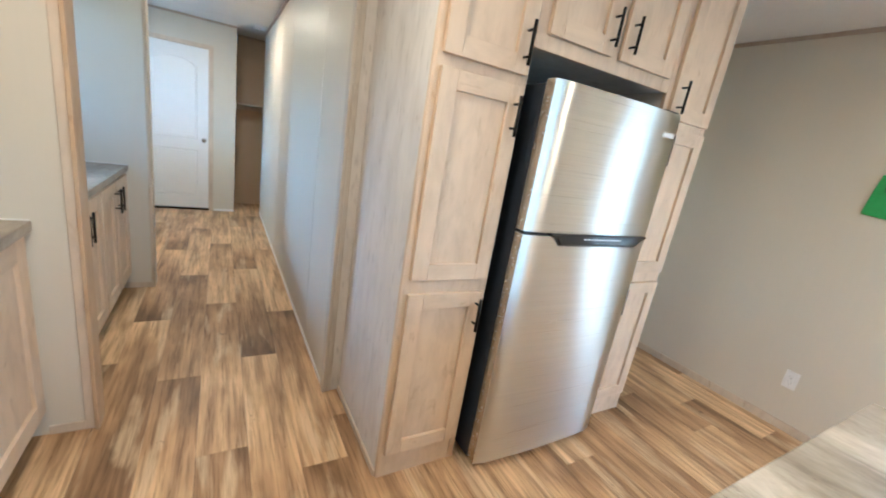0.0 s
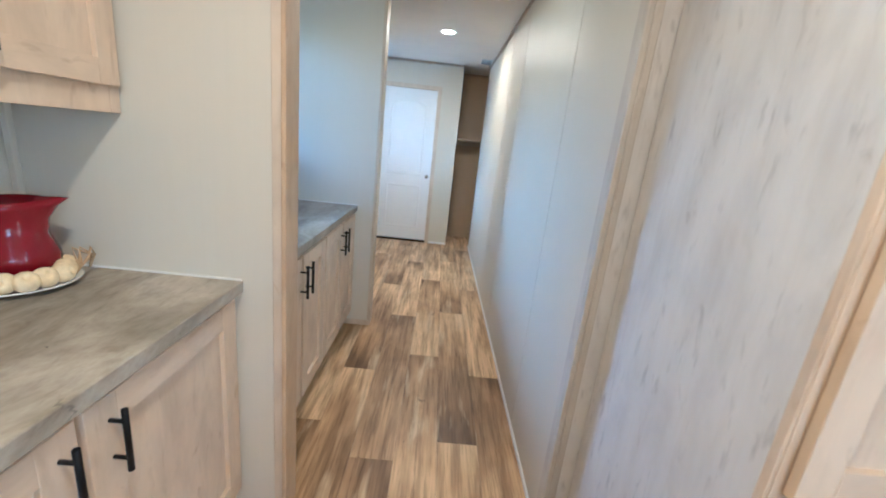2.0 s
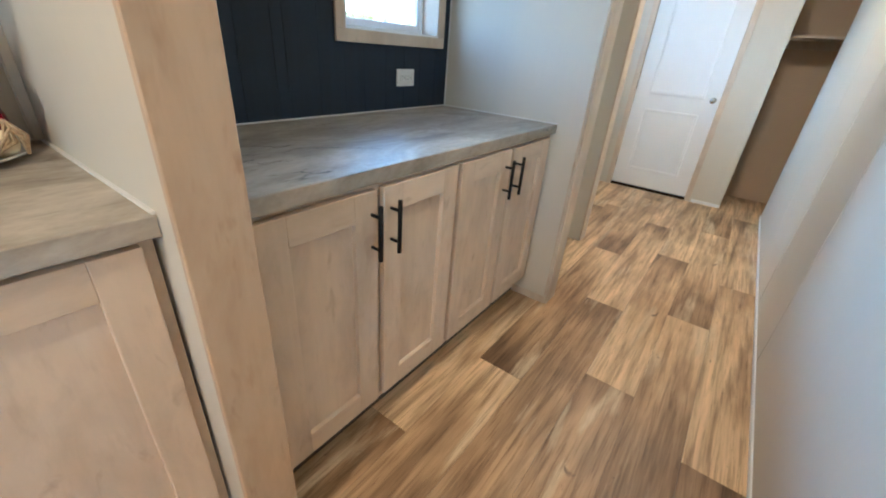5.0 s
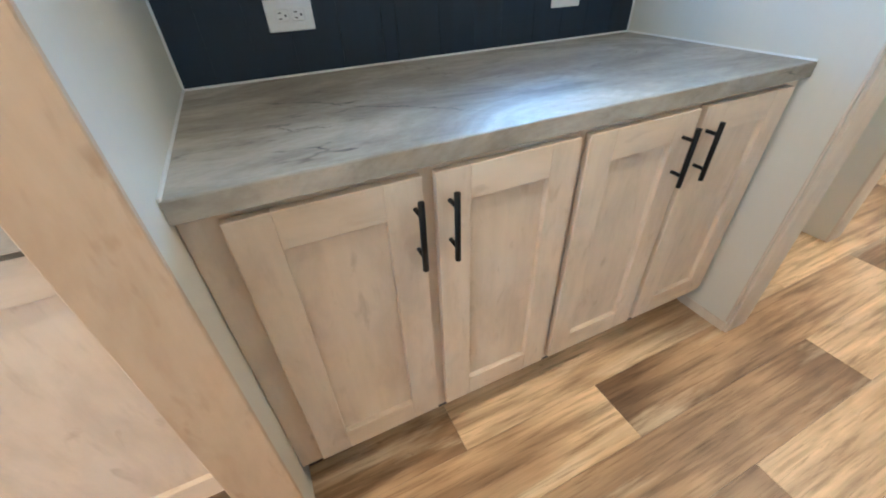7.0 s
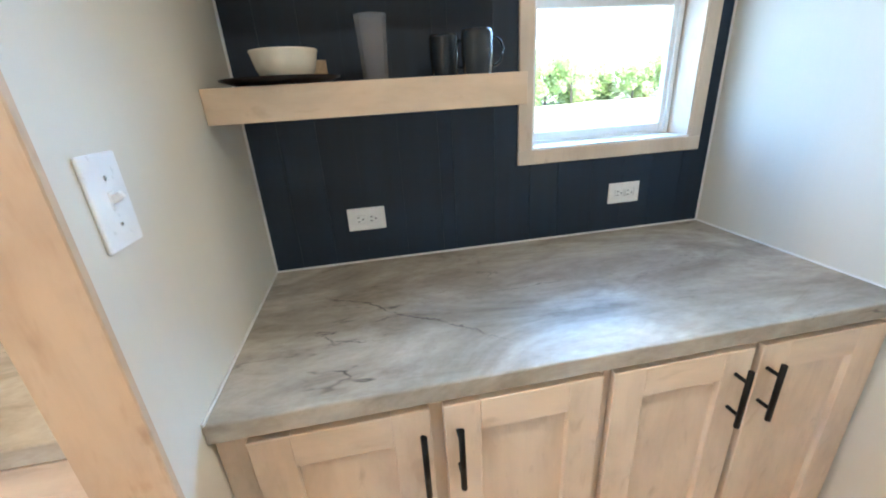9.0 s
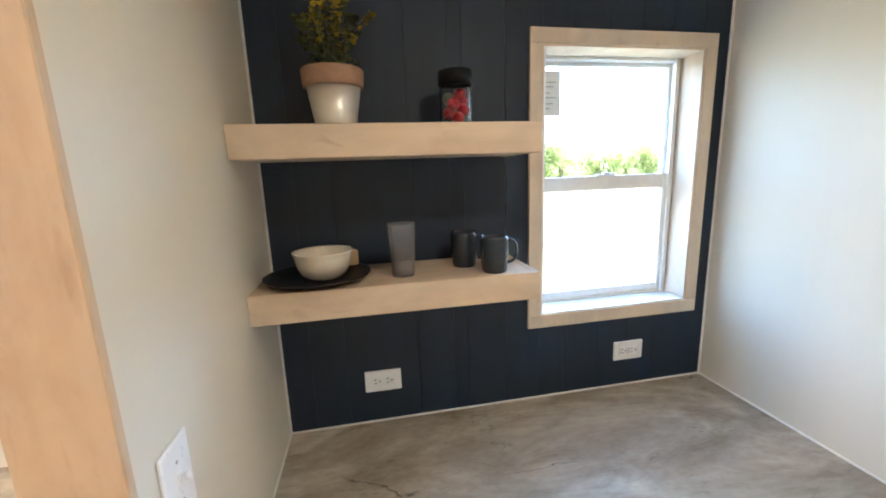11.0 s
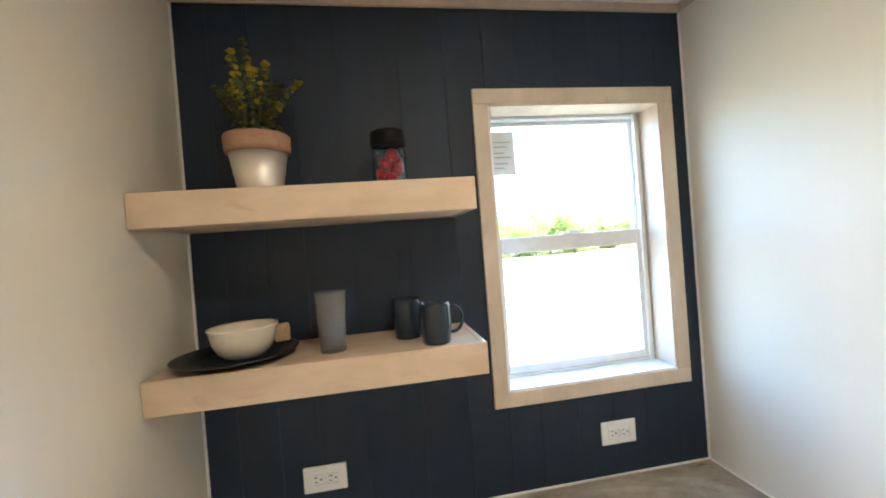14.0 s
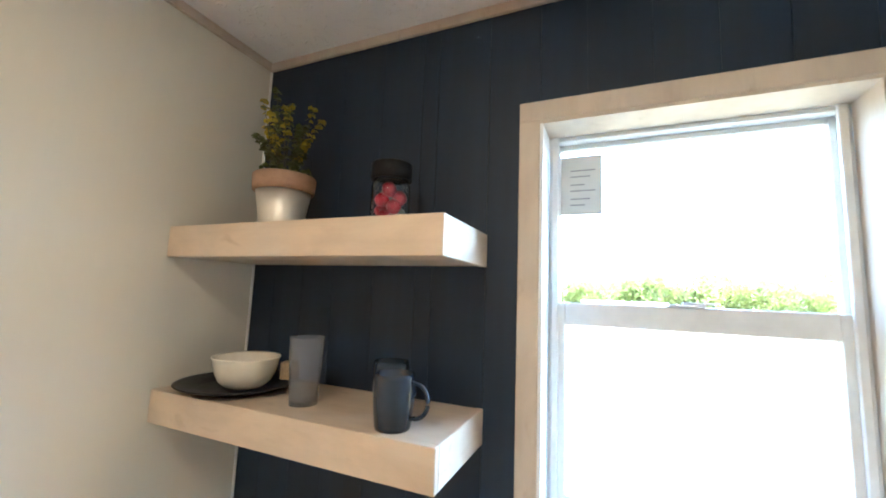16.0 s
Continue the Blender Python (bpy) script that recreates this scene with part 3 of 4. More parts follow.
# ---- window in the nook ----
def window_unit():
    w = thing("window_1", "white vinyl single-hung window with pale wood casing", "window", None, "", "structure")
    c = 0.045
    f = XW + 0.013
    part("casing", box(XW, f, WY0 - c, WY1 + c, WZ1, WZ1 + c, 0.002, 1), M_TRIM, w, "pale wood casing board")
    part("casing", box(XW, f, WY0 - c, WY1 + c, WZ0 - c, WZ0, 0.002, 1), M_TRIM, w, "pale wood casing board")
    part("casing", box(XW, f, WY0 - c, WY0, WZ0, WZ1, 0.002, 1), M_TRIM, w, "pale wood casing board")
    part("casing", box(XW, f, WY1, WY1 + c, WZ0, WZ1, 0.002, 1), M_TRIM, w, "pale wood casing board")
    xb, j = XW - 0.085, 0.007
    part("jamb", box(xb, f - 0.003, WY0, WY0 + j, WZ0 + j, WZ1 - j), M_WHITE, w)
    part("jamb", box(xb, f - 0.003, WY1 - j, WY1, WZ0 + j, WZ1 - j), M_TRIM, w)
    part("jamb", box(xb, f - 0.003, WY0, WY1, WZ1 - j, WZ1), M_TRIM, w)
    part("sill", box(xb, f - 0.003, WY0, WY1, WZ0, WZ0 + j), M_WHITE, w, "white window sill board")
    y0, y1, z0, z1 = WY0 + j, WY1 - j, WZ0 + j, WZ1 - j
    t = 0.010
    xo = XW - 0.14
    part("frame", join(box(xo, xb, y0, y0 + t, z0, z1, 0.002, 1), box(xo, xb, y1 - t, y1, z0, z1, 0.002, 1),
                       box(xo, xb, y0 + t, y1 - t, z1 - t, z1, 0.002, 1), box(xo, xb, y0 + t, y1 - t, z0, z0 + t, 0.002, 1)), M_VINYL, w)
    part("track", join(box(xb - 0.004, xb + 0.006, y1 - t - 0.012, y1 - t + 0.004, z0, z1, 0.002, 1), box(xb - 0.004, xb + 0.006, y0 + t - 0.004, y0 + t + 0.012, z0, z1, 0.002, 1)), M_VINYL, w)
    zm = 1.660

    def sash(name, xs0, xs1, za, zb, s, top):
        o = part(name, join(box(xs0, xs1, y0 + t, y0 + t + s, za, zb, 0.003, 2), box(xs0, xs1, y1 - t - s, y1 - t, za, zb, 0.003, 2),
                            box(xs0, xs1, y0 + t + s, y1 - t - s, za, za + s, 0.003, 2), box(xs0, xs1, y0 + t + s, y1 - t - s, zb - top, zb, 0.003, 2)), M_VINYL, w)
        xm = (xs0 + xs1) / 2
        p = part("pane", box(xm - 0.002, xm + 0.002, y0 + t + s - 0.004, y1 - t - s + 0.004, za + s - 0.004, zb - top + 0.004), M_GLASS, o, "clear glass pane")
        p.visible_shadow = False
        return o

    sash("upper_sash", xo + 0.006, xo + 0.026, zm - 0.02, z1 - t, 0.013, 0.013)
    low = sash("lower_sash", xo + 0.028, xo + 0.052, z0 + t, zm + 0.022, 0.027, 0.050)
    part("latch", join(box(xo + 0.040, xo + 0.062, 3.27, 3.335, zm + 0.022, zm + 0.027, 0.002, 2), box(xo + 0.045, xo + 0.058, 3.295, 3.35, zm + 0.027, zm + 0.032, 0.002, 2)), M_VINYL, low)
    st = solid("window_sticker", box(xo + 0.019, xo + 0.0195, 3.050, 3.144, 1.890, 2.036), M_PAPER, "pale paper label stuck on the upper pane", "label")
    for i, z in enumerate((2.0, 1.985, 1.965, 1.95, 1.93, 1.915)):
        part("text_bar", box(xo + 0.0195, xo + 0.0199, 3.072, 3.129 - 0.012 * (i % 3), z - 0.0018, z + 0.0010), M_INK, st)


window_unit()


# plain glazing of openings behind the walk, unseen; window_3 is added for light
def glazed(name, label, boxes, pane):
    w = thing(name, label, "window", None, "", "structure")
    part("frame", join(*[box(*b, 0.004, 1) for b in boxes]), M_VINYL, w)
    p = part("pane", box(*pane), M_GLASS, w)
    p.visible_shadow = False


ym = (EY0 + EY1) / 2
glazed("window_2", "tall white framed glass door in the dining wall", [(XE, XE + 0.1, EY0, EY0 + 0.05, 0, EZ1), (XE, XE + 0.1, EY1 - 0.05, EY1, 0, EZ1), (XE, XE + 0.1, ym - 0.025, ym + 0.025, 0.08, EZ1 - 0.08),
                                                                     (XE, XE + 0.1, EY0 + 0.05, EY1 - 0.05, EZ1 - 0.08, EZ1), (XE, XE + 0.1, EY0 + 0.05, EY1 - 0.05, 0, 0.08)], (XE + 0.05, XE + 0.054, EY0 + 0.04, EY1 - 0.04, 0.07, EZ1 - 0.07))
glazed("window_3", "wide white framed unseen window added for light in the end wall", [(SX0, SX0 + 0.06, YS - 0.1, YS, SZ0, SZ1), (SX1 - 0.06, SX1, YS - 0.1, YS, SZ0, SZ1), (2.22, 2.28, YS - 0.1, YS, SZ0 + 0.06, SZ1 - 0.06),
                                                               (SX0 + 0.06, SX1 - 0.06, YS - 0.1, YS, SZ1 - 0.06, SZ1), (SX0 + 0.06, SX1 - 0.06, YS - 0.1, YS, SZ0, SZ0 + 0.06)], (SX0 + 0.05, SX1 - 0.05, YS - 0.054, YS - 0.05, SZ0 + 0.05, SZ1 - 0.05))


# never in view; added so daylight reaches the white hall door
glazed("window_4", "white framed unseen window lighting the hall end", [(XW - 0.13, XW - 0.03, HY0, HY0 + 0.05, HZ0, HZ1), (XW - 0.13, XW - 0.03, HY1 - 0.05, HY1, HZ0, HZ1),
                                                             (XW - 0.13, XW - 0.03, HY0 + 0.05, HY1 - 0.05, HZ1 - 0.05, HZ1), (XW - 0.13, XW - 0.03, HY0 + 0.05, HY1 - 0.05, HZ0, HZ0 + 0.05)], (XW - 0.09, XW - 0.086, HY0 + 0.04, HY1 - 0.04, HZ0 + 0.04, HZ1 - 0.04))


# ---- recessed lamps, seen and added ----
def recessed_lamp(x, y, k):
    o = thing("recessed_light", "round white recessed ceiling light, lit warm; kitchen ones added unseen", "ceiling light", pose(x, y, CEIL), "recessed ceiling lights")
    part("trim_ring", lathe([(0.058, 0.0), (0.058, -0.004), (0.078, -0.006), (0.085, -0.003), (0.085, 0.0)]), M_WHITE, o)
    part("lens", lathe([(0.0, -0.0025), (0.058, -0.0025)]), M_LAMPGLOW, o, "glowing frosted lens")
    l = new("lamp", bpy.data.lights.new("lamp", "AREA"))
    l.data.shape, l.data.size, l.data.energy, l.data.color = "DISK", 0.11, LAMP_W * k, LAMP_COL
    l.matrix_world = pose(x, y, CEIL - 0.008)


for lx, ly, lk in LAMP_SPOTS:
    recessed_lamp(lx, ly, lk)


def vent(x, y):
    o = thing("ceiling_vent", "white louvred metal air vent on the ceiling", "vent", pose(x, y, CEIL))
    part("frame", join(box(-0.07, 0.07, -0.14, -0.115, -0.008, 0, 0.002, 1), box(-0.07, 0.07, 0.115, 0.14, -0.008, 0, 0.002, 1),
                       box(-0.07, -0.05, -0.115, 0.115, -0.008, 0, 0.002, 1), box(0.05, 0.07, -0.115, 0.115, -0.008, 0, 0.002, 1)), M_WHITE, o)
    part("backing", box(-0.05, 0.05, -0.115, 0.115, -0.001, 0), M_SLOT, o)
    for i in range(8):
        part("slat", moved(box(-0.05, 0.05, -0.012, 0.012, -0.001, 0.001), pose(0, -0.10 + i * 0.0286, -0.005, 22)), M_WHITE, o)


vent(0.56, 6.05)


# ---- cabinets ----
def pull(parent, x, z0, z1, y, label="matte black bar pull"):
    """An upright bar pull on two posts, in front of y."""
    l = z1 - z0
    part("handle", join(moved(tube([(0, 0, 0), (0, 0, l)], 0.0062, 14), pose(x, y - 0.032, z0)),
                        tube([(x, y, z0 + l * 0.2), (x, y - 0.032, z0 + l * 0.2)], 0.0045, 10),
                        tube([(x, y, z1 - l * 0.2), (x, y - 0.032, z1 - l * 0.2)], 0.0045, 10)), M_BLACK, parent, label)


def shaker(parent, x0, x1, z0, z1, pull_x=None, pull_z=None, s=0.064):
    """A framed flat-panel door on a cabinet's front, which faces -y at y = 0."""
    y0, y1 = -0.0195, -0.001
    d = part("door", box(x0 + s - 0.008, x1 - s + 0.008, -0.0055, -0.0015, z0 + s - 0.008, z1 - s + 0.008), M_WOOD, parent)
    for a, b in ((x0, x0 + s), (x1 - s, x1)):
        part("stile", box(a, b, y0, y1, z0, z1, 0.002, 2), M_WOOD, d)
    for a, b in ((z0, z0 + s), (z1 - s, z1)):
        part("rail", box(x0 + s, x1 - s, y0, y1, a, b, 0.0014, 2), M_WOOD_H, d)
    if pull_x is not None:
        pull(d, pull_x, pull_z[0], pull_z[1], y0)
    return d


def cabinet(name, label, m, w, depth, z0, z1, doors, toe=True, group="", kick=0.06, stile=0.064):
    """Carcass with a face frame; doors: x0, x1, z0, z1, pull's x, pull's heights."""
    o = thing(name, label, "cabinet", m, group)
    part("body", box(0.001, w - 0.001, 0.019, depth, z0, z1), M_SIDE, o)
    xs = sorted({0.0, w} | {round((a[1] + b[0]) / 2, 4) for a, b in zip(doors, doors[1:]) if b[0] > a[1] - 0.001})
    sl, sr = min(d[0] for d in doors) + 0.015, max(d[1] for d in doors) - 0.015
    ff = [box(0.0, sl, 0.0, 0.019, z0, z1, 0.001, 1), box(sr, w, 0.0, 0.019, z0, z1, 0.001, 1)]
    ff += [box(x - 0.025, x + 0.025, 0.0005, 0.019, z0, z1, 0.001, 1) for x in xs[1:-1]]
    zs = sorted({d[2] for d in doors} | {d[3] for d in doors})
    ff += [box(sl, sr, 0.001, 0.019, z0, min(zs) + 0.03, 0.001, 1), box(sl, sr, 0.001, 0.019, max(zs) - 0.03, z1, 0.001, 1)]
    for a, b in zip(zs, zs[1:]):
        if b - a < 0.12:
            ff.append(box(sl, sr, 0.001, 0.019, a - 0.02, b + 0.02, 0.001, 1))
    part("face_frame", join(*ff), M_WOOD, o, "pale washed wood face frame")
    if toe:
        part("toe_kick", box(0.002, w - 0.002, kick, kick + 0.015, 0, z0), M_KICK_SHADE, o, "brown toe kick with recess shade in its colour")
    for d in doors:
        shaker(o, *d, s=stile)
    return o


def west_run(xf, y):
    """The pose of a cabinet on the west wall: its local x runs along +y and its front faces +x."""
    return pose(xf, y, 0, 0, 0, 90)


NF = -0.432
HZ = (0.678, 0.829)
cabinet("base_cabinet", "pale washed wood base cabinet with two doors", west_run(NF, YA + 0.001), 0.748, 0.60, 0.115, 0.877,
        [(0.056, 0.382, 0.14, 0.861, 0.364, HZ), (0.408, 0.739, 0.14, 0.861, 0.434, HZ)], group="nook base cabinets", stile=0.073)
cabinet("base_cabinet", "pale washed wood base cabinet with two doors", west_run(NF, YA + 0.750), 0.751, 0.60, 0.115, 0.877,
        [(0.015, 0.349, 0.14, 0.861, 0.311, HZ), (0.371, 0.705, 0.14, 0.861, 0.393, HZ)], group="nook base cabinets", stile=0.073)
KF = -0.474
HK = (0.69, 0.835)
cabinet("base_cabinet", "pale washed wood kitchen base cabinet with black pulls", west_run(KF, 0.96), 1.14, 0.62, 0.115, 0.877,
        [(0.02, 0.562, 0.13, 0.862, 0.525, HK), (0.578, 1.118, 0.13, 0.862, 0.630, HK)], group="kitchen base cabinets", stile=0.073)
cabinet("base_cabinet", "pale washed wood kitchen base cabinet with black pulls", west_run(KF, -0.18), 1.138, 0.62, 0.115, 0.877,
        [(0.02, 0.562, 0.13, 0.862, 0.525, HK), (0.578, 1.118, 0.13, 0.862, 0.630, HK)], group="kitchen base cabinets", stile=0.073)
UF = -0.770
HU = (1.483, 1.63)
for uy in (1.33, 0.553):
    o = cabinet("wall_cabinet", "pale washed wood wall cabinet with two doors", west_run(UF, uy), 0.773, 0.328, 1.386, 2.30,
                [(0.02, 0.374, 1.455, 2.27, 0.350, HU), (0.398, 0.755, 1.455, 2.27, 0.420, HU)], toe=False, group="kitchen wall cabinets")


def countertop(name, label, x0, x1, y0, y1, z=0.915):
    o = thing(name, label, "countertop")
    part("top", box(x0, x1 - 0.0015, y0, y1, z - 0.036, z, 0.002, 2), M_LAM, o)
    part("front_edge", box(x1 - 0.0015, x1, y0, y1, z - 0.038, z - 0.0012, 0.0006, 1), M_LAM, o, "laminate edge strip")
    return o


countertop("countertop", "grey-brown stone-look laminate counter in the nook", XW + 0.001, -0.411, YA + 0.001, YB - 0.001)
countertop("countertop", "grey-brown stone-look laminate kitchen counter", XK + 0.001, -0.441, -0.2, 2.105)

# pantry wall round the refrigerator; fronts face -y
PF = 1.447
PL, PR, FR0, FR1 = 0.735, 2.315, 1.112, 1.925
PH = 2.352


def pantry(x, w, dx0, dx1, hx):
    o = cabinet("pantry_cabinet", "tall pale washed wood pantry with three doors", pose(x, PF, 0), w, 0.63, 0.0, PH,
                [(dx0, dx1, 0.123, 0.853, hx, (0.69, 0.832)), (dx0, dx1, 0.910, 1.648, hx, (1.472, 1.612)), (dx0, dx1, 1.687, 2.322, hx, (1.712, 1.855))], toe=False, group="pantry cabinets")
    return o


pantry(PL, FR0 - PL, 0.018, 0.361, 0.327)
pantry(FR1, PR - FR1, 0.029, 0.372, 0.072)
cabinet("fridge_cabinet", "pale washed wood cabinet above the refrigerator", pose(FR0 + 0.001, PF, 0), FR1 - FR0 - 0.002, 0.63, 1.79, PH,
        [(0.045, 0.378, 1.842, 2.322, 0.350, (1.868, 2.005)), (0.432, 0.772, 1.842, 2.322, 0.466, (1.868, 2.005))], toe=False)
strip("crown_9", PL - 0.002, PR, PF - 0.012, PF + 0.63, PH, CEIL, M_WOOD, "pale wood strip above the pantry cabinets")
o = thing("side_panel", "whitewashed wood side panel of the pantry", "panel")
part("board", box(PL - 0.006, PL, PF + 0.020, 2.076, 0.0, PH, 0.001, 1), M_SIDE, o)
part("edge_band", box(PL - 0.0065, PL, PF + 0.002, PF + 0.0195, 0.0, PH, 0.001, 1), M_WOOD, o, "pale wood edge band")


# ---- refrigerator ----
def refrigerator():
    x0, x1, yf, top = 1.150, 1.908, 1.315, 1.688
    o = thing("refrigerator", "stainless top-freezer refrigerator with dark sides", "refrigerator", pose(x0, yf, 0))
    w = x1 - x0
    part("body", box(0.004, w - 0.004, 0.075, 0.72, 0.03, top - 0.012, 0.006, 2), M_DARKSIDE, o, "dark navy-black side panels")

    def door_leaf(name, z0, z1):
        bm = box(0, w, 0, 0.068, z0, z1)
        bmesh.ops.subdivide_edges(bm, edges=[e for e in bm.edges if abs(e.verts[0].co.x - e.verts[1].co.x) > 0.1], cuts=14, use_grid_fill=True)
        for v in bm.verts:
            if v.co.y < 0.01:
                u = 2 * v.co.x / w - 1
                v.co.y += 0.012 * u * u + (0.010 if abs(u) > 0.99 else 0.0)
        for f in bm.faces:
            f.smooth = abs(f.normal.y) > 0.7
        for e in bm.edges:
            if len(e.link_faces) == 2 and e.calc_face_angle() > 0.35:
                e.smooth = False
        uv = bm.loops.layers.uv.new("brush")
        for f in bm.faces:
            for lp in f.loops:
                lp[uv].uv = (lp.vert.co.z, lp.vert.co.x + lp.vert.co.y)
        return part(name, bm, M_STEEL, o, "brushed stainless steel door")

    f = door_leaf("freezer_door", 1.140, top)
    door_leaf("fridge_door", 0.042, 1.126)
    for n, z0, z1 in (("door_edge", 1.142, top - 0.002), ("door_edge", 0.044, 1.124)):
        part(n, box(-0.0012, 0.0, 0.022, 0.066, z0, z1), M_CHROME, o)
    part("seal", box(0.01, w - 0.01, 0.03, 0.074, 1.126, 1.140), M_SLOT, o)
    # scooped grip between the doors
    bm = bmesh.new()
    secs = []
    for u in (0.0, 0.05, 0.10, 0.5, 0.90, 0.95, 1.0):
        d = 0.046 if 0.08 < u < 0.92 else (0.018 if 0.02 < u < 0.98 else 0.004)
        x = 0.12 + u * (w - 0.165)
        secs.append([bm.verts.new((x, y, z)) for y, z in ((-0.010, 1.141), (-0.016, 1.136), (-0.014, 1.136 - d * 0.8), (-0.004, 1.134 - d), (0.02, 1.134 - d), (0.02, 1.141))])
    for a, b in zip(secs, secs[1:]):
        for i in range(6):
            bm.faces.new((a[i], a[(i + 1) % 6], b[(i + 1) % 6], b[i]))
    bm.faces.new(secs[0]), bm.faces.new(secs[-1][::-1])
    bmesh.ops.recalc_face_normals(bm, faces=bm.faces[:])
    h = part("grip", bm, M_GLOSSBLACK, o, "glossy black scooped grip")
    part("grip_lip", box(0.30, w - 0.22, -0.0175, -0.014, 1.119, 1.124, 0.0015, 2), M_CHROME, h, "chrome lip")
    part("badge", box(w - 0.115, w - 0.04, 0.002, 0.0065, 1.585, 1.605, 0.001, 1), M_ENAMEL, f, "pale maker's badge")
    part("hinge_cover", box(w - 0.10, w - 0.01, 0.03, 0.12, top - 0.012, top + 0.012, 0.004, 2), M_DARKSIDE, o)
    part("hinge_pin", box(0.01, 0.06, 0.02, 0.06, 0.022, 0.042, 0.003, 1), M_CHROME, o)
    part("base_grille", box(0.02, w - 0.02, 0.05, 0.075, 0.022, 0.045), M_SLOT, o)
    for x in (0.05, w - 0.05):
        for y in (0.12, 0.66):
            part("foot", moved(lathe([(0, 0), (0.018, 0), (0.018, 0.03), (0, 0.03)], 14), pose(x, y, 0.0)), M_SLOT, o)


refrigerator()


# ---- island ----
def island():
    o = thing("kitchen_island", "kitchen island with pale laminate top", "island")
    part("body", box(0.86, 1.66, -0.46, 0.38, 0.0, 0.877), M_WOOD, o)
    part("top", box(0.80, 1.72, -0.52, 0.432, 0.877, 0.915, 0.004, 2), M_LAM, o, "beige-brown laminate top")


island()


# ---- hall door ----
def hall_door():
    o = thing("door_1", "closed white two-panel interior door, arched top panel", "door", pose(DX0, DY, 0), "", "structure")
    w, h = DX1 - DX0, DZ
    leaf = part("leaf", box(0.003, w - 0.003, 0.010, 0.045, 0.030, h - 0.003, 0.002, 1), M_WHITE, o, "white painted moulded leaf")

    def ring(outline):
        cx = sum(p[0] for p in outline) / len(outline)
        cz = sum(p[1] for p in outline) / len(outline)
        wx = max(p[0] for p in outline) - min(p[0] for p in outline)
        wz = max(p[1] for p in outline) - min(p[1] for p in outline)
        bm = bmesh.new()
        loops = []
        for off, y in ((0.0, 0.0095), (0.008, 0.0035), (0.018, 0.0045), (0.028, 0.0095)):
            kx, kz = 1 - 2 * off / wx, 1 - 2 * off / wz
            loops.append([bm.verts.new((cx + (x - cx) * kx, y, cz + (z - cz) * kz)) for x, z in outline])
        n = len(outline)
        for a, b in zip(loops, loops[1:]):
            for i in range(n):
                bm.faces.new((a[i], a[(i + 1) % n], b[(i + 1) % n], b[i]))
        bmesh.ops.recalc_face_normals(bm, faces=bm.faces[:])
        return bm

    a, b = 0.125, w - 0.125
    mid = (a + b) / 2
    top = [(a + (b - a) * i / 16, 1.83 + 0.075 * (1 - ((a + (b - a) * i / 16 - mid) / ((b - a) / 2)) ** 2)) for i in range(16, -1, -1)]
    part("panel_moulding", ring([(a, 0.93), (b, 0.93)] + top), M_WHITE, leaf)
    part("panel_moulding", ring([(a, 0.20), (b, 0.20), (b, 0.80), (a, 0.80)]), M_WHITE, leaf)
    part("jamb", join(box(-0.012, 0, 0, 0.1, 0, h + 0.012), box(w, w + 0.012, 0, 0.1, 0, h + 0.012), box(0, w, 0, 0.1, h, h + 0.012)), M_TRIM, o)
    cs = 0.045
    part("casing", join(box(-cs - 0.004, -0.004, -0.011, 0, 0, h + 0.006, 0.002, 1), box(w + 0.004, w + cs + 0.004, -0.011, 0, 0, h + 0.006, 0.002, 1), box(-cs - 0.004, w + cs + 0.004, -0.011, 0, h + 0.006, h + 0.006 + cs, 0.002, 1)), M_TRIM, o, "pale wood door casing")
    # black strip put in as the shade of the gap below the leaf
    part("threshold", box(0, w, 0.004, 0.09, -0.002, 0.029), M_GLOSSBLACK, o, "black strip standing in for the shaded gap under the door")
    kx, kz = w - 0.055, 0.935
    part("knob", moved(lathe([(0, 0), (0.026, 0), (0.027, 0.005), (0.011, 0.010), (0.009, 0.028), (0.022, 0.036), (0.026, 0.048), (0.020, 0.058), (0, 0.060)], 24), pose(kx, 0.010, kz, 90)), M_CHROME, leaf, "satin nickel round knob")
    for z in (0.25, 1.0, 1.8):
        part("hinge", moved(tube([(0, 0, -0.045), (0, 0, 0.045)], 0.006, 10), pose(-0.001, 0.004, z)), M_CHROME, o)


hall_door()
o = thing("closet_shelf", "plain beige closet shelf with cleat below", "shelf")
part("board", box(0.321, 1.399, 6.62, YN - 0.001, 1.47, 1.489, 0.002, 1), M_TRIM, o)
part("cleat", box(0.321, 1.399, YN - 0.02, YN - 0.001, 1.40, 1.47), M_TRIM, o)
part("cleat", box(0.321, 0.338, 6.62, YN - 0.02, 1.41, 1.47), M_TRIM, o)


# ---- floating shelves ----
def floating_shelf(z0, z1):
    o = thing("floating_shelf", "thick pale washed wood floating shelf on navy wall", "shelf", None, "nook shelves")
    xf, ye = -0.797, 2.903
    part("front_board", box(xf - 0.016, xf, YA + 0.001, ye, z0, z1, 0.0015, 1), M_WOOD_Y, o)
    part("end_board", box(XW + 0.001, xf - 0.016, ye - 0.016, ye, z0, z1, 0.0015, 1), M_WOOD_H, o)
    part("top_board", box(XW + 0.001, xf - 0.016, YA + 0.001, ye - 0.016, z1 - 0.016, z1 - 0.0015), M_WOOD_Y, o)
    part("bottom_board", box(XW + 0.001, xf - 0.016, YA + 0.001, ye - 0.016, z0 + 0.002, z0 + 0.014), M_WOOD_Y, o)
    return o


floating_shelf(1.373, 1.447)
floating_shelf(1.754, 1.828)
S1, S2 = 1.4455, 1.8265


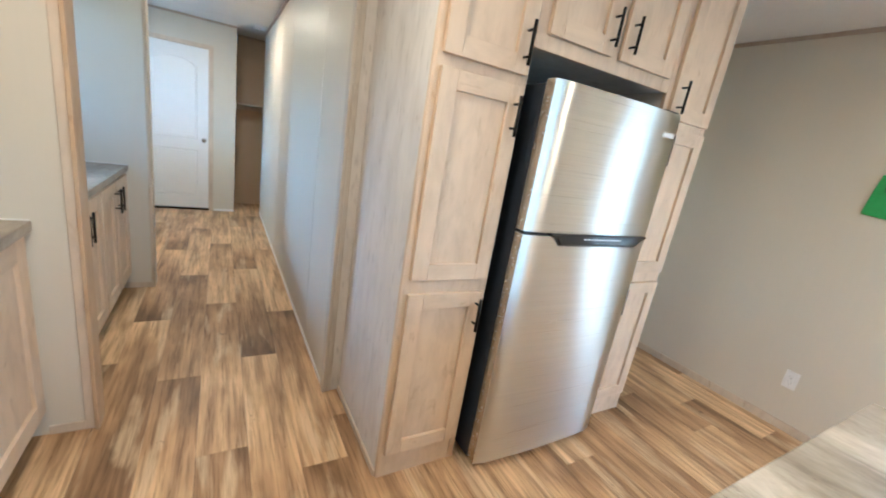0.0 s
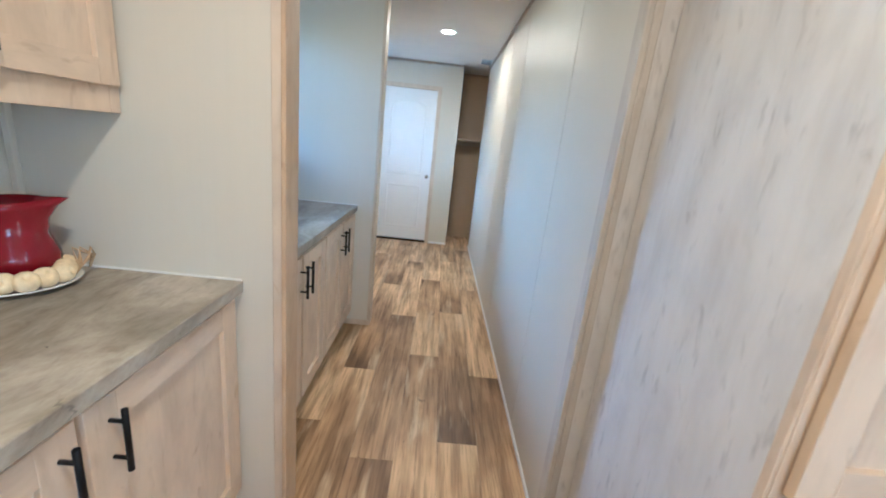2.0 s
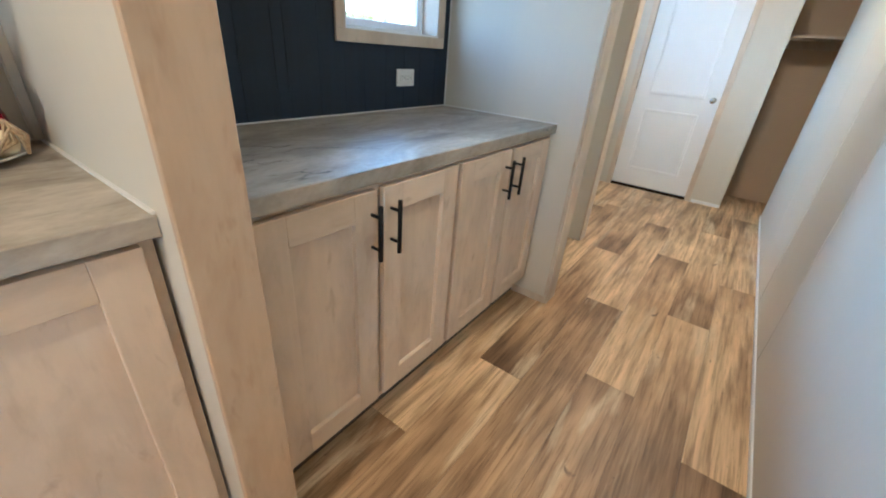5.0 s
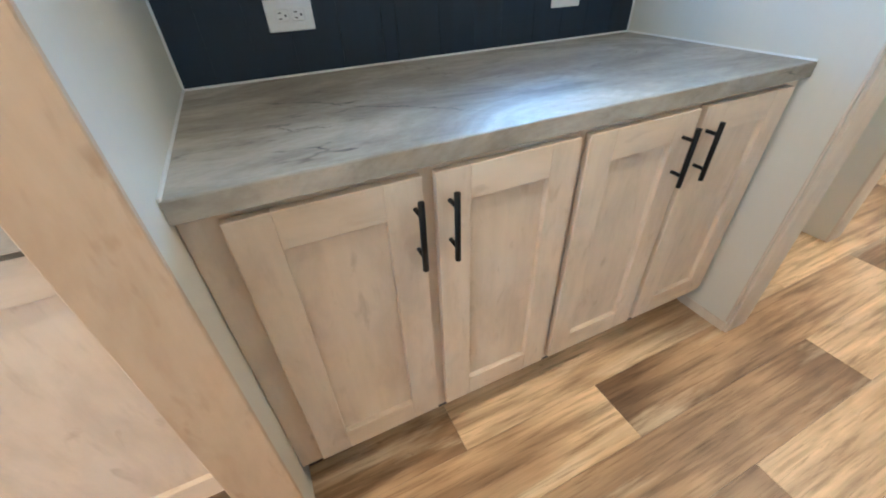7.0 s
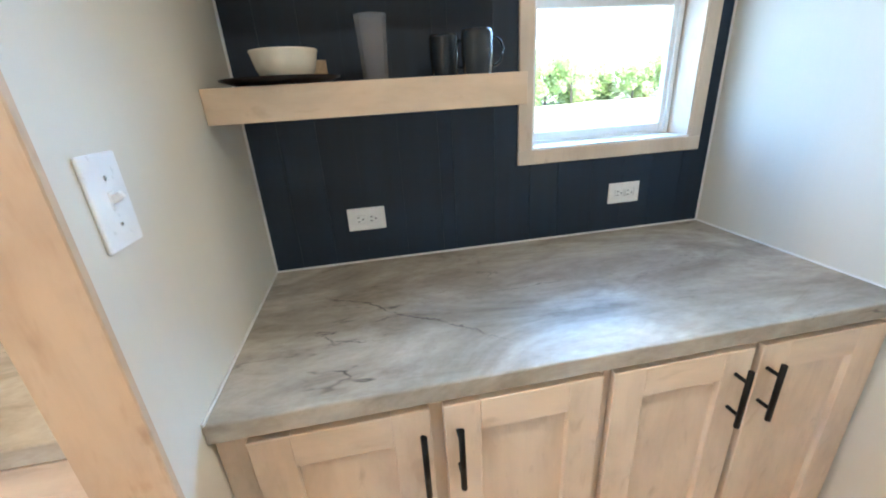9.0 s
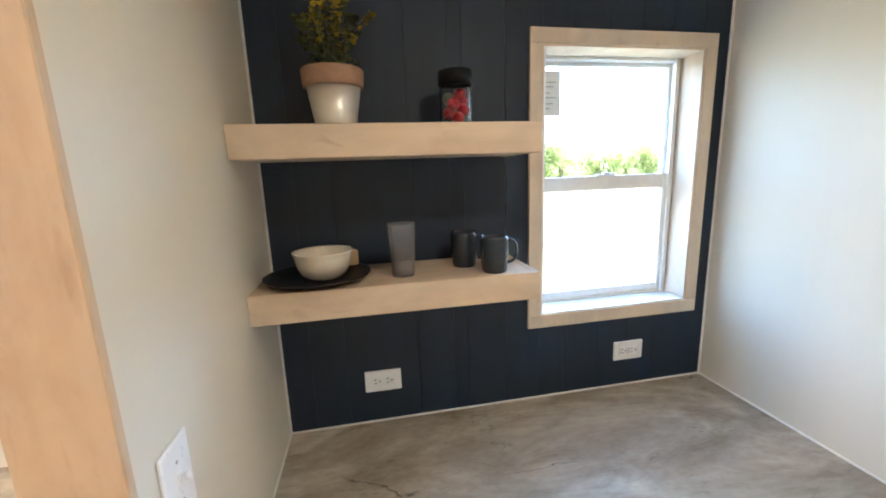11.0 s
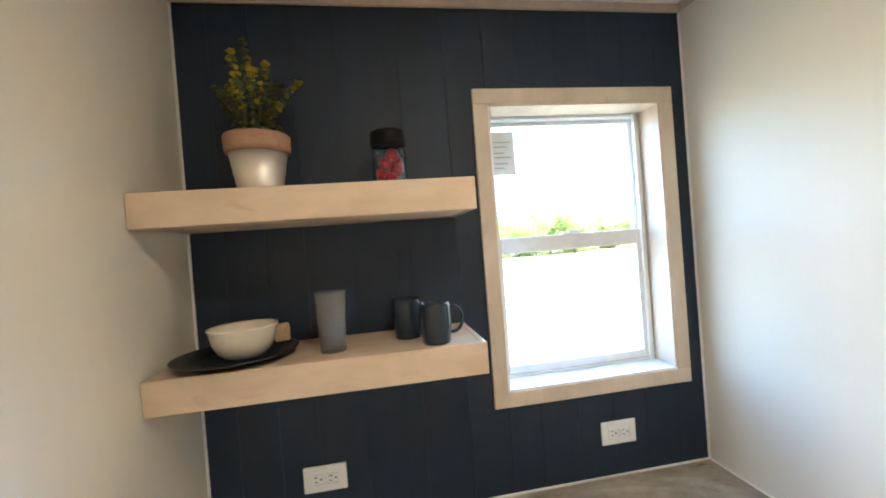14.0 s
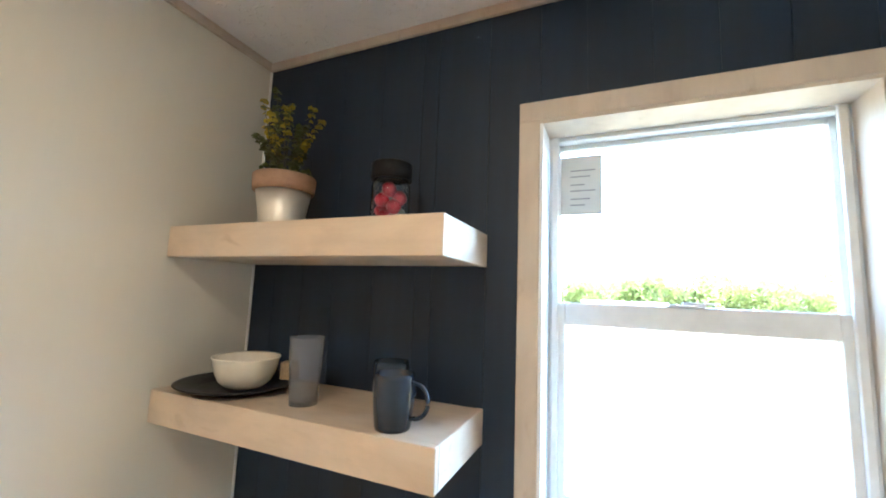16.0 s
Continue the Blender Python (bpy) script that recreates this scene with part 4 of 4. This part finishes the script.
# ---- outlets and switch ----
def outlet(name, m, label):
    """A duplex outlet lying on its side; local front is -y."""
    o = thing(name, label, "outlet", m, "wall outlets")
    part("cover", box(-0.058, 0.058, -0.006, 0, -0.036, 0.036, 0.003, 2), M_PLATE, o)
    for x in (-0.0195, 0.0195):
        r = part("receptacle", box(x - 0.0165, x + 0.0165, -0.0075, -0.005, -0.014, 0.014, 0.004, 2), M_PLATE, o)
        for z in (-0.0065, 0.0065):
            part("slot", box(x - 0.009, x - 0.001, -0.0079, -0.0072, z - 0.0012, z + 0.0012), M_SLOT, r)
        part("slot", box(x + 0.006, x + 0.0105, -0.0079, -0.0072, -0.0025, 0.0025), M_SLOT, r)
    part("screw", moved(lathe([(0, 0), (0.003, 0), (0.003, 0.001), (0, 0.0012)], 10), pose(0, -0.006, 0, 90)), M_PLATE, o)


outlet("wall_outlet", pose(XW, 2.480, 1.059, 0, 0, 90), "white duplex outlet laid sideways on navy wall")
outlet("wall_outlet", pose(XW, 3.367, 1.052, 0, 0, 90), "white duplex outlet laid sideways below the window")
outlet("wall_outlet", pose(XE, 0.985, 0.33, 0, 90, -90), "white outlet low on the dining wall")

o = thing("light_switch", "white toggle light switch on the nook partition", "switch", pose(-0.397, YA, 1.306, 0, 0, 180))
part("cover", box(-0.038, 0.038, -0.006, 0, -0.060, 0.060, 0.003, 2), M_PLATE, o)
part("toggle_frame", box(-0.006, 0.006, -0.0075, -0.005, -0.013, 0.013, 0.001, 1), M_PLATE, o)
part("toggle", moved(box(-0.0045, 0.0045, -0.016, 0.0, -0.005, 0.005, 0.0015, 2), pose(0, -0.005, 0.001, -28)), M_PLATE, o)
for z in (-0.03, 0.03):
    part("screw", moved(lathe([(0, 0), (0.003, 0), (0.003, 0.001), (0, 0.0012)], 10), pose(0, -0.006, z, 90)), M_CHROME, o)

# green cut-out hanging on the dining wall
o = thing("wall_decoration", "green flared wall decoration with dark top", "decoration", pose(XE, 0.90, 1.40, 0, 0, -90))
bm = bmesh.new()
pl = [(-0.105, 0.0), (-0.06, -0.006), (0.0, -0.010), (0.06, -0.006), (0.105, 0.0), (0.095, 0.11), (0.080, 0.22), (-0.080, 0.22), (-0.095, 0.11)]
fr, bk = [bm.verts.new((x, -0.008, z)) for x, z in pl], [bm.verts.new((x, 0.0, z)) for x, z in pl]
bm.faces.new(fr), bm.faces.new(bk[::-1])
for i in range(len(pl)):
    j = (i + 1) % len(pl)
    bm.faces.new((fr[i], bk[i], bk[j], fr[j]))
bmesh.ops.recalc_face_normals(bm, faces=bm.faces[:])
part("body", bm, M_GREEN, o)
part("top_knot", moved(lathe([(0, 0), (0.045, 0), (0.05, 0.006), (0.03, 0.014), (0, 0.015)], 24), pose(0.0, -0.008, 0.16, 90)), M_SLOT, o, "dark round knot")


# ---- crockery on the shelves ----
def ear(parent, r_in, z0, z1, reach, thick, mat, label="", flat=0.7):
    """A looped handle along local +x."""
    n = 14
    zc, hz = (z0 + z1) / 2, (z1 - z0) / 2
    pts = [(r_in + reach * math.sin(math.pi * i / n) ** 0.75, 0.0, zc + hz * math.cos(math.pi * i / n)) for i in range(n + 1)]
    part("handle", tube(pts, thick, 10, flat), mat, parent, label)


o = solid("dinner_plate", lathe([(0, 0.006), (0.080, 0.006), (0.088, 0.008), (0.130, 0.019), (0.136, 0.019), (0.133, 0.016), (0.090, 0.003), (0.07, 0.0), (0, 0.0)], 56), M_PLATEBLK,
          "glossy black dinner plate under a cream bowl", "plate", pose(-0.908, 2.330, S1))
o = solid("bowl", lathe([(0, 0.006), (0.036, 0.007), (0.055, 0.018), (0.0665, 0.044), (0.0715, 0.0685), (0.0765, 0.072), (0.0770, 0.0690), (0.0745, 0.065), (0.0720, 0.052), (0.0675, 0.033), (0.059, 0.015), (0.047, 0.004), (0.040, 0.0), (0, 0.0)], 56), M_CREAM,
          "cream ceramic bowl on a black plate", "bowl", pose(-0.912, 2.345, S1 + 0.0062))
o = solid("wooden_block", box(-0.016, 0.016, -0.018, 0.018, 0, 0.042, 0.003, 2), M_JUTE, "small tan wooden block behind the bowl", "block", pose(-0.985, 2.412, S1 + 0.0185, 0, 0, 20))
o = solid("tumbler", lathe([(0, 0.008), (0.027, 0.008), (0.031, 0.07), (0.0350, 0.140), (0.0375, 0.141), (0.0335, 0.07), (0.030, 0.0), (0, 0.0)], 14, False), M_SMOKE,
          "smoky grey faceted plastic tumbler", "tumbler", pose(-0.886, 2.551, S1))


def mug(x, y, turn, h, label):
    o = thing("mug", label, "mug", pose(x, y, S1, 0, 0, turn), "navy mugs")
    r = 0.036
    part("cup", lathe([(0, 0.006), (r * 0.86, 0.007), (r * 0.95, h * 0.5), (r * 0.93, h), (r * 1.0, h + 0.001), (r * 1.04, h * 0.93), (r * 1.05, h * 0.5), (r * 0.93, 0.006), (r * 0.88, 0.0), (0, 0.0)], 40), M_MUG, o)
    ear(o, r * 1.02, h * 0.22, h * 0.86, 0.030, 0.0058, M_MUG)


mug(-0.940, 2.733, 75, 0.100, "dark navy glazed mug near the window")
mug(-0.848, 2.794, 95, 0.097, "dark navy glazed mug with side handle")


# ---- jar and plant on the upper shelf ----
def candy_jar(x, y):
    o = thing("glass_jar", "clear glass jar of red sweets with black lid", "jar", pose(x, y, S2))
    part("jar", lathe([(0, 0.006), (0.036, 0.007), (0.039, 0.012), (0.039, 0.092), (0.035, 0.102), (0.035, 0.108), (0.038, 0.108), (0.038, 0.102), (0.043, 0.094), (0.043, 0.006), (0.040, 0.0), (0, 0.0)], 40), M_CLEAR, o)
    part("lid", lathe([(0, 0.145), (0.042, 0.145), (0.045, 0.142), (0.045, 0.108), (0.040, 0.106), (0.0385, 0.1085), (0, 0.1085)], 40), M_BLACK, o, "matte black lid")
    rnd = random.Random(5)
    for i in range(9):
        a, r = i * 2.4, 0.0195
        bm = bmesh.new()
        bmesh.ops.create_icosphere(bm, subdivisions=2, radius=0.0165)
        for v in bm.verts:
            v.co *= 1 + rnd.uniform(-0.08, 0.08)
        for f in bm.faces:
            f.smooth = True
        part("sweet", moved(bm, pose(r * math.cos(a), r * math.sin(a), 0.024 + 0.0072 * i)), M_WRAP if i % 3 == 1 else M_CANDY, o, "pale wrapped sweet" if i % 3 == 1 else "red wrapped sweet")


candy_jar(-0.925, 2.717)


def potted_plant(x, y):
    o = thing("potted_plant", "yellow-green leafy plant in cream pot with burlap rim", "plant", pose(x, y, S2))
    rnd = random.Random(11)
    part("pot", lathe([(0, 0.0), (0.047, 0.0), (0.049, 0.003), (0.066, 0.105), (0.062, 0.105), (0.058, 0.095), (0, 0.095)], 44), M_POT, o, "shiny pearl-cream pot")
    part("burlap_band", lathe([(0.0655, 0.099), (0.072, 0.100), (0.074, 0.110), (0.0755, 0.138), (0.073, 0.141), (0.068, 0.139), (0.064, 0.105)], 44), M_BURLAP, o, "brown burlap band")
    part("soil", lathe([(0, 0.128), (0.05, 0.126), (0.066, 0.120)], 30), M_SOIL, o, "dark moss filling")
    stems, green, gold = [], bmesh.new(), bmesh.new()

    def leaf(bm, c, r, d):
        d = d.normalized()
        a = d.orthogonal().normalized()
        b = d.cross(a)
        ring = [bm.verts.new(c + a * (r * math.cos(t)) + b * (r * 0.85 * math.sin(t)) + d * (0.25 * r * math.cos(2 * t))) for t in (k * math.pi / 3 for k in range(6))]
        mid = bm.verts.new(c - d * (r * 0.2))
        for k in range(6):
            bm.faces.new((mid, ring[k], ring[(k + 1) % 6])).smooth = True

    for i in range(20):
        ang = i * 2.399 + rnd.uniform(-0.3, 0.3)
        lean = rnd.uniform(0.2, 0.6) if i > 5 else rnd.uniform(0.05, 0.30)
        ln = rnd.uniform(0.10, 0.19) * (1.0 if lean > 0.3 else 1.25)
        root = Vector((0.04 * math.cos(ang) * rnd.random(), 0.04 * math.sin(ang) * rnd.random(), 0.125))
        pts = []
        for k in range(9):
            u = k / 8
            bend = lean * (u ** 1.3) * ln * 0.8
            pts.append(root + Vector((bend * math.cos(ang) * 0.8, bend * math.sin(ang) * 1.15, ln * u * (1 - 0.3 * lean * u))))
        stems.append(tube(pts, [0.0015 - 0.0001 * k for k in range(9)], 6))
        # leaves stand in pairs at nodes along the stem, closer towards the tip
        bright = rnd.random() < 0.55
        nodes = 8
        for k in range(nodes + 1):
            u = 0.15 + 0.85 * (k / nodes) ** 0.8
            j = min(7, int(u * 8))
            c = pts[j].lerp(pts[j + 1], u * 8 - j)
            spin = k * 1.57 + ang
            for s in range(2 if k < nodes - 1 else 4):
                a = spin + s * (math.pi if k < nodes - 1 else math.pi / 2)
                out = Vector((math.cos(a), math.sin(a), 0.55 + 0.5 * u))
                d = Vector((math.cos(a) * 0.4 + rnd.uniform(-0.5, 0.5), math.sin(a) * 0.4 + rnd.uniform(-0.5, 0.5), 0.9))
                leaf(gold if bright and u > 0.5 and rnd.random() < 0.75 else green, c + out.normalized() * rnd.uniform(0.006, 0.011), rnd.uniform(0.0065, 0.0105), d)
    # low dark growth over the rim
    for i in range(90):
        a, r = rnd.uniform(0, 6.283), 0.066 * math.sqrt(rnd.random())
        leaf(green, Vector((r * math.cos(a), r * math.sin(a), 0.130 + rnd.uniform(0.0, 0.030))), rnd.uniform(0.006, 0.010), Vector((rnd.uniform(-1, 1), rnd.uniform(-1, 1), 1)))
    part("stem", join(*stems), M_STEM, o)
    tagged(part("foliage", green, M_LEAF, o, "small round olive leaves"), kind="stuff")
    tagged(part("blossom", gold, M_BLOOM, o, "bright yellow leaf tips"), kind="stuff")


potted_plant(-0.922, 2.407)


# ---- pitcher and bead plate on the kitchen counter ----
def pitcher(x, y, turn):
    o = thing("pitcher", "glossy dark red ceramic pitcher on kitchen counter", "pitcher", pose(x, y, 0.922, 0, 0, turn) @ Matrix.Scale(1.22, 4))
    bm = lathe([(0, 0.008), (0.045, 0.008), (0.068, 0.036), (0.066, 0.066), (0.052, 0.105), (0.048, 0.135), (0.050, 0.158), (0.058, 0.179), (0.062, 0.180), (0.056, 0.160), (0.053, 0.135), (0.057, 0.105), (0.072, 0.064), (0.075, 0.042), (0.064, 0.014), (0.052, 0.0), (0, 0.0)], 48)
    for v in bm.verts:
        if v.co.z > 0.12 and v.co.x < 0:
            k = (v.co.z - 0.12) / 0.06
            near = max(0.0, 1 - (v.co.y / 0.042) ** 2)
            v.co.x -= 0.040 * k * near * near
            v.co.y *= 1 - 0.25 * k * near
            v.co.z += (0.016 * k - 0.010 * k ** 4) * near
    part("jug", bm, M_RED, o)
    ctrl = [Vector(q) for q in ((0.046, 0, 0.166), (0.100, 0, 0.205), (0.122, 0, 0.140), (0.064, 0, 0.058))]
    pts = []
    for i in range(19):
        u = i / 18
        pts.append(ctrl[0] * (1 - u) ** 3 + ctrl[1] * (3 * u * (1 - u) ** 2) + ctrl[2] * (3 * u * u * (1 - u)) + ctrl[3] * u ** 3)
    part("handle", tube(pts, 0.0075, 14, 0.7), M_RED, o)


pitcher(-0.978, 1.958, 205)


def bead_plate(x, y):
    o = solid("serving_plate", lathe([(0, 0.006), (0.085, 0.006), (0.096, 0.009), (0.129, 0.019), (0.133, 0.019), (0.131, 0.015), (0.096, 0.003), (0.08, 0), (0, 0)], 52), M_ENAMEL,
              "white enamel plate holding wooden beads", "plate", pose(x, y, 0.9155))
    rnd = random.Random(3)
    for i in range(10):
        a = math.radians(205 + i * 24)
        r = 0.094 + 0.008 * (i % 2)
        bm = bmesh.new()
        bmesh.ops.create_uvsphere(bm, u_segments=24, v_segments=16, radius=0.0275)
        for v in bm.verts:
            q = math.hypot(v.co.x, v.co.y)
            if q < 0.009:
                v.co.z *= 0.35 + 0.5 * q / 0.009
        for f in bm.faces:
            f.smooth = True
        b = solid("wooden_bead", bm, M_BEAD, "raw cream wooden bead on a jute string", "bead", pose(x + r * math.cos(a), y + r * math.sin(a), 0.9155 + 0.0365, rnd.uniform(40, 80), 0, math.degrees(a) + 90), "bead garland")
    t = thing("jute_tassel", "frayed tan jute tassel on the plate edge", "tassel", pose(x + 0.088, y + 0.070, 0.9155 + 0.016) @ Matrix.Scale(1.45, 4))
    for k in range(5):
        ph = k * 1.3
        part("strand", tube([(0.0, 0.0, 0.004 * k % 0.01), (0.012 * math.cos(ph), 0.01 + 0.004 * k, 0.022), (0.02 * math.cos(ph + 0.6), 0.022, 0.040 + 0.003 * k), (0.010, 0.030 + 0.002 * k, 0.030), (0.0, 0.034, 0.004)], 0.0022, 7), M_JUTE, t)


bead_plate(-0.952, 1.925)

# ---- outside ----
setting("ground", box(-900, 900, -900, 900, -1.0, -0.8), M_GRASS, "pale dry grass field around the house", "ground")


def tree_parts(seed, h, w):
    rnd = random.Random(seed)
    trunk = [tube([(0, 0, 0), (0.05, 0.03, h * 0.3), (0.0, 0.1, h * 0.65)], [0.14, 0.10, 0.04], 8)]
    crown = bmesh.new()
    for i in range(6):
        a = i * 1.05 + rnd.random()
        trunk.append(tube([(0.03, 0.02, h * (0.2 + 0.05 * i)), (w * 0.3 * math.cos(a), w * 0.3 * math.sin(a), h * (0.4 + 0.05 * i))], [0.06, 0.02], 6))
    lobes = [(rnd.uniform(-w, w) * 0.5, rnd.uniform(-w, w) * 0.5, h * rnd.uniform(0.06, 0.80), rnd.uniform(0.16, 0.30) * w) for _ in range(24)]
    for lx, ly, lz, lr in lobes:
        for _ in range(150):
            d = Vector((rnd.gauss(0, 1), rnd.gauss(0, 1), rnd.gauss(0, 0.8))).normalized() * lr * rnd.uniform(0.6, 1.05)
            c = Vector((lx, ly, lz)) + d
            s = rnd.uniform(0.08, 0.21)
            a = Vector((rnd.uniform(-1, 1), rnd.uniform(-1, 1), rnd.uniform(-1, 1))).normalized()
            b = a.orthogonal().normalized()
            crown.faces.new([crown.verts.new(c + a * s), crown.verts.new(c + b * s * 0.6), crown.verts.new(c - a * s), crown.verts.new(c - b * s * 0.6)])
    return join(*trunk), crown


KINDS = []
for k, (h, w) in enumerate(((6.0, 4.4), (4.9, 4.2), (6.6, 4.8))):
    o = thing("tree", "leafy green tree at the field's edge", "tree", pose(-53, 6 + 5 * k, -0.8), "far tree line")
    tr, cr = tree_parts(k + 1, h, w)
    part("trunk", tr, M_BARK, o)
    part("crown", cr, M_TREE, o, "broken green crown")
    KINDS.append(o)
rnd = random.Random(9)
for i in range(72):
    copy_thing(KINDS[rnd.randrange(3)], pose(-51.5 - rnd.uniform(0, 8), -40 + i * 2.0 + rnd.uniform(-0.6, 0.6), -0.8, 0, 0, rnd.uniform(0, 360)) @ Matrix.Scale(rnd.uniform(0.85, 1.35), 4))

o = thing("far_shed", "low white shed in front of the trees", "shed", pose(-47, 4.2, -0.8))
part("wall", box(-1.3, 1.3, -4.0, 4.0, 0.0, 2.3, 0.02, 1), M_WHITE, o, "white painted walls")
part("roof", box(-1.5, 1.5, -4.15, 4.15, 2.3, 2.5, 0.03, 1), M_WHITE, o, "flat white roof")
part("door", box(1.3, 1.33, 0.6, 1.5, 0.1, 2.1, 0.01, 1), M_ENAMEL, o)

# ---- floor planks ----
PW, PLEN, PX = 0.1967, 1.52, -0.526
PHASE = {0: 2.61, 1: 3.095, 2: 2.392, 3: 3.315, 4: 2.53, 5: 3.12}
rnd = random.Random(21)
i0 = int((XK - PX) / PW) - 1
planks = {}
for i in range(i0, 21):
    x0 = max(XK, PX + i * PW)
    x1 = min(XE, PX + (i + 1) * PW)
    if x1 - x0 < 0.01:
        continue
    ph = PHASE.get(i, rnd.uniform(0, PLEN))
    n0 = int((YS - ph) / PLEN) - 1
    for n in range(n0, n0 + 12):
        y0, y1 = max(YS, ph + n * PLEN), min(YN, ph + (n + 1) * PLEN)
        if y1 - y0 < 0.02:
            continue
        key = (round(x1 - x0, 3), round(y1 - y0, 3))
        if key not in planks:
            planks[key] = mesh_of("plank", box(0.0004, x1 - x0 - 0.0004, 0.0005, y1 - y0 - 0.0005, -0.004, 0.0, 0.0006, 1), M_FLOOR)
        ob = new("plank", planks[key])
        # some rows are laid the other way round
        ob.matrix_world = pose(x1, y1, 0, 0, 0, 180) if i % 3 == 1 else pose(x0, y0, 0)
        ob.parent = FLOOR
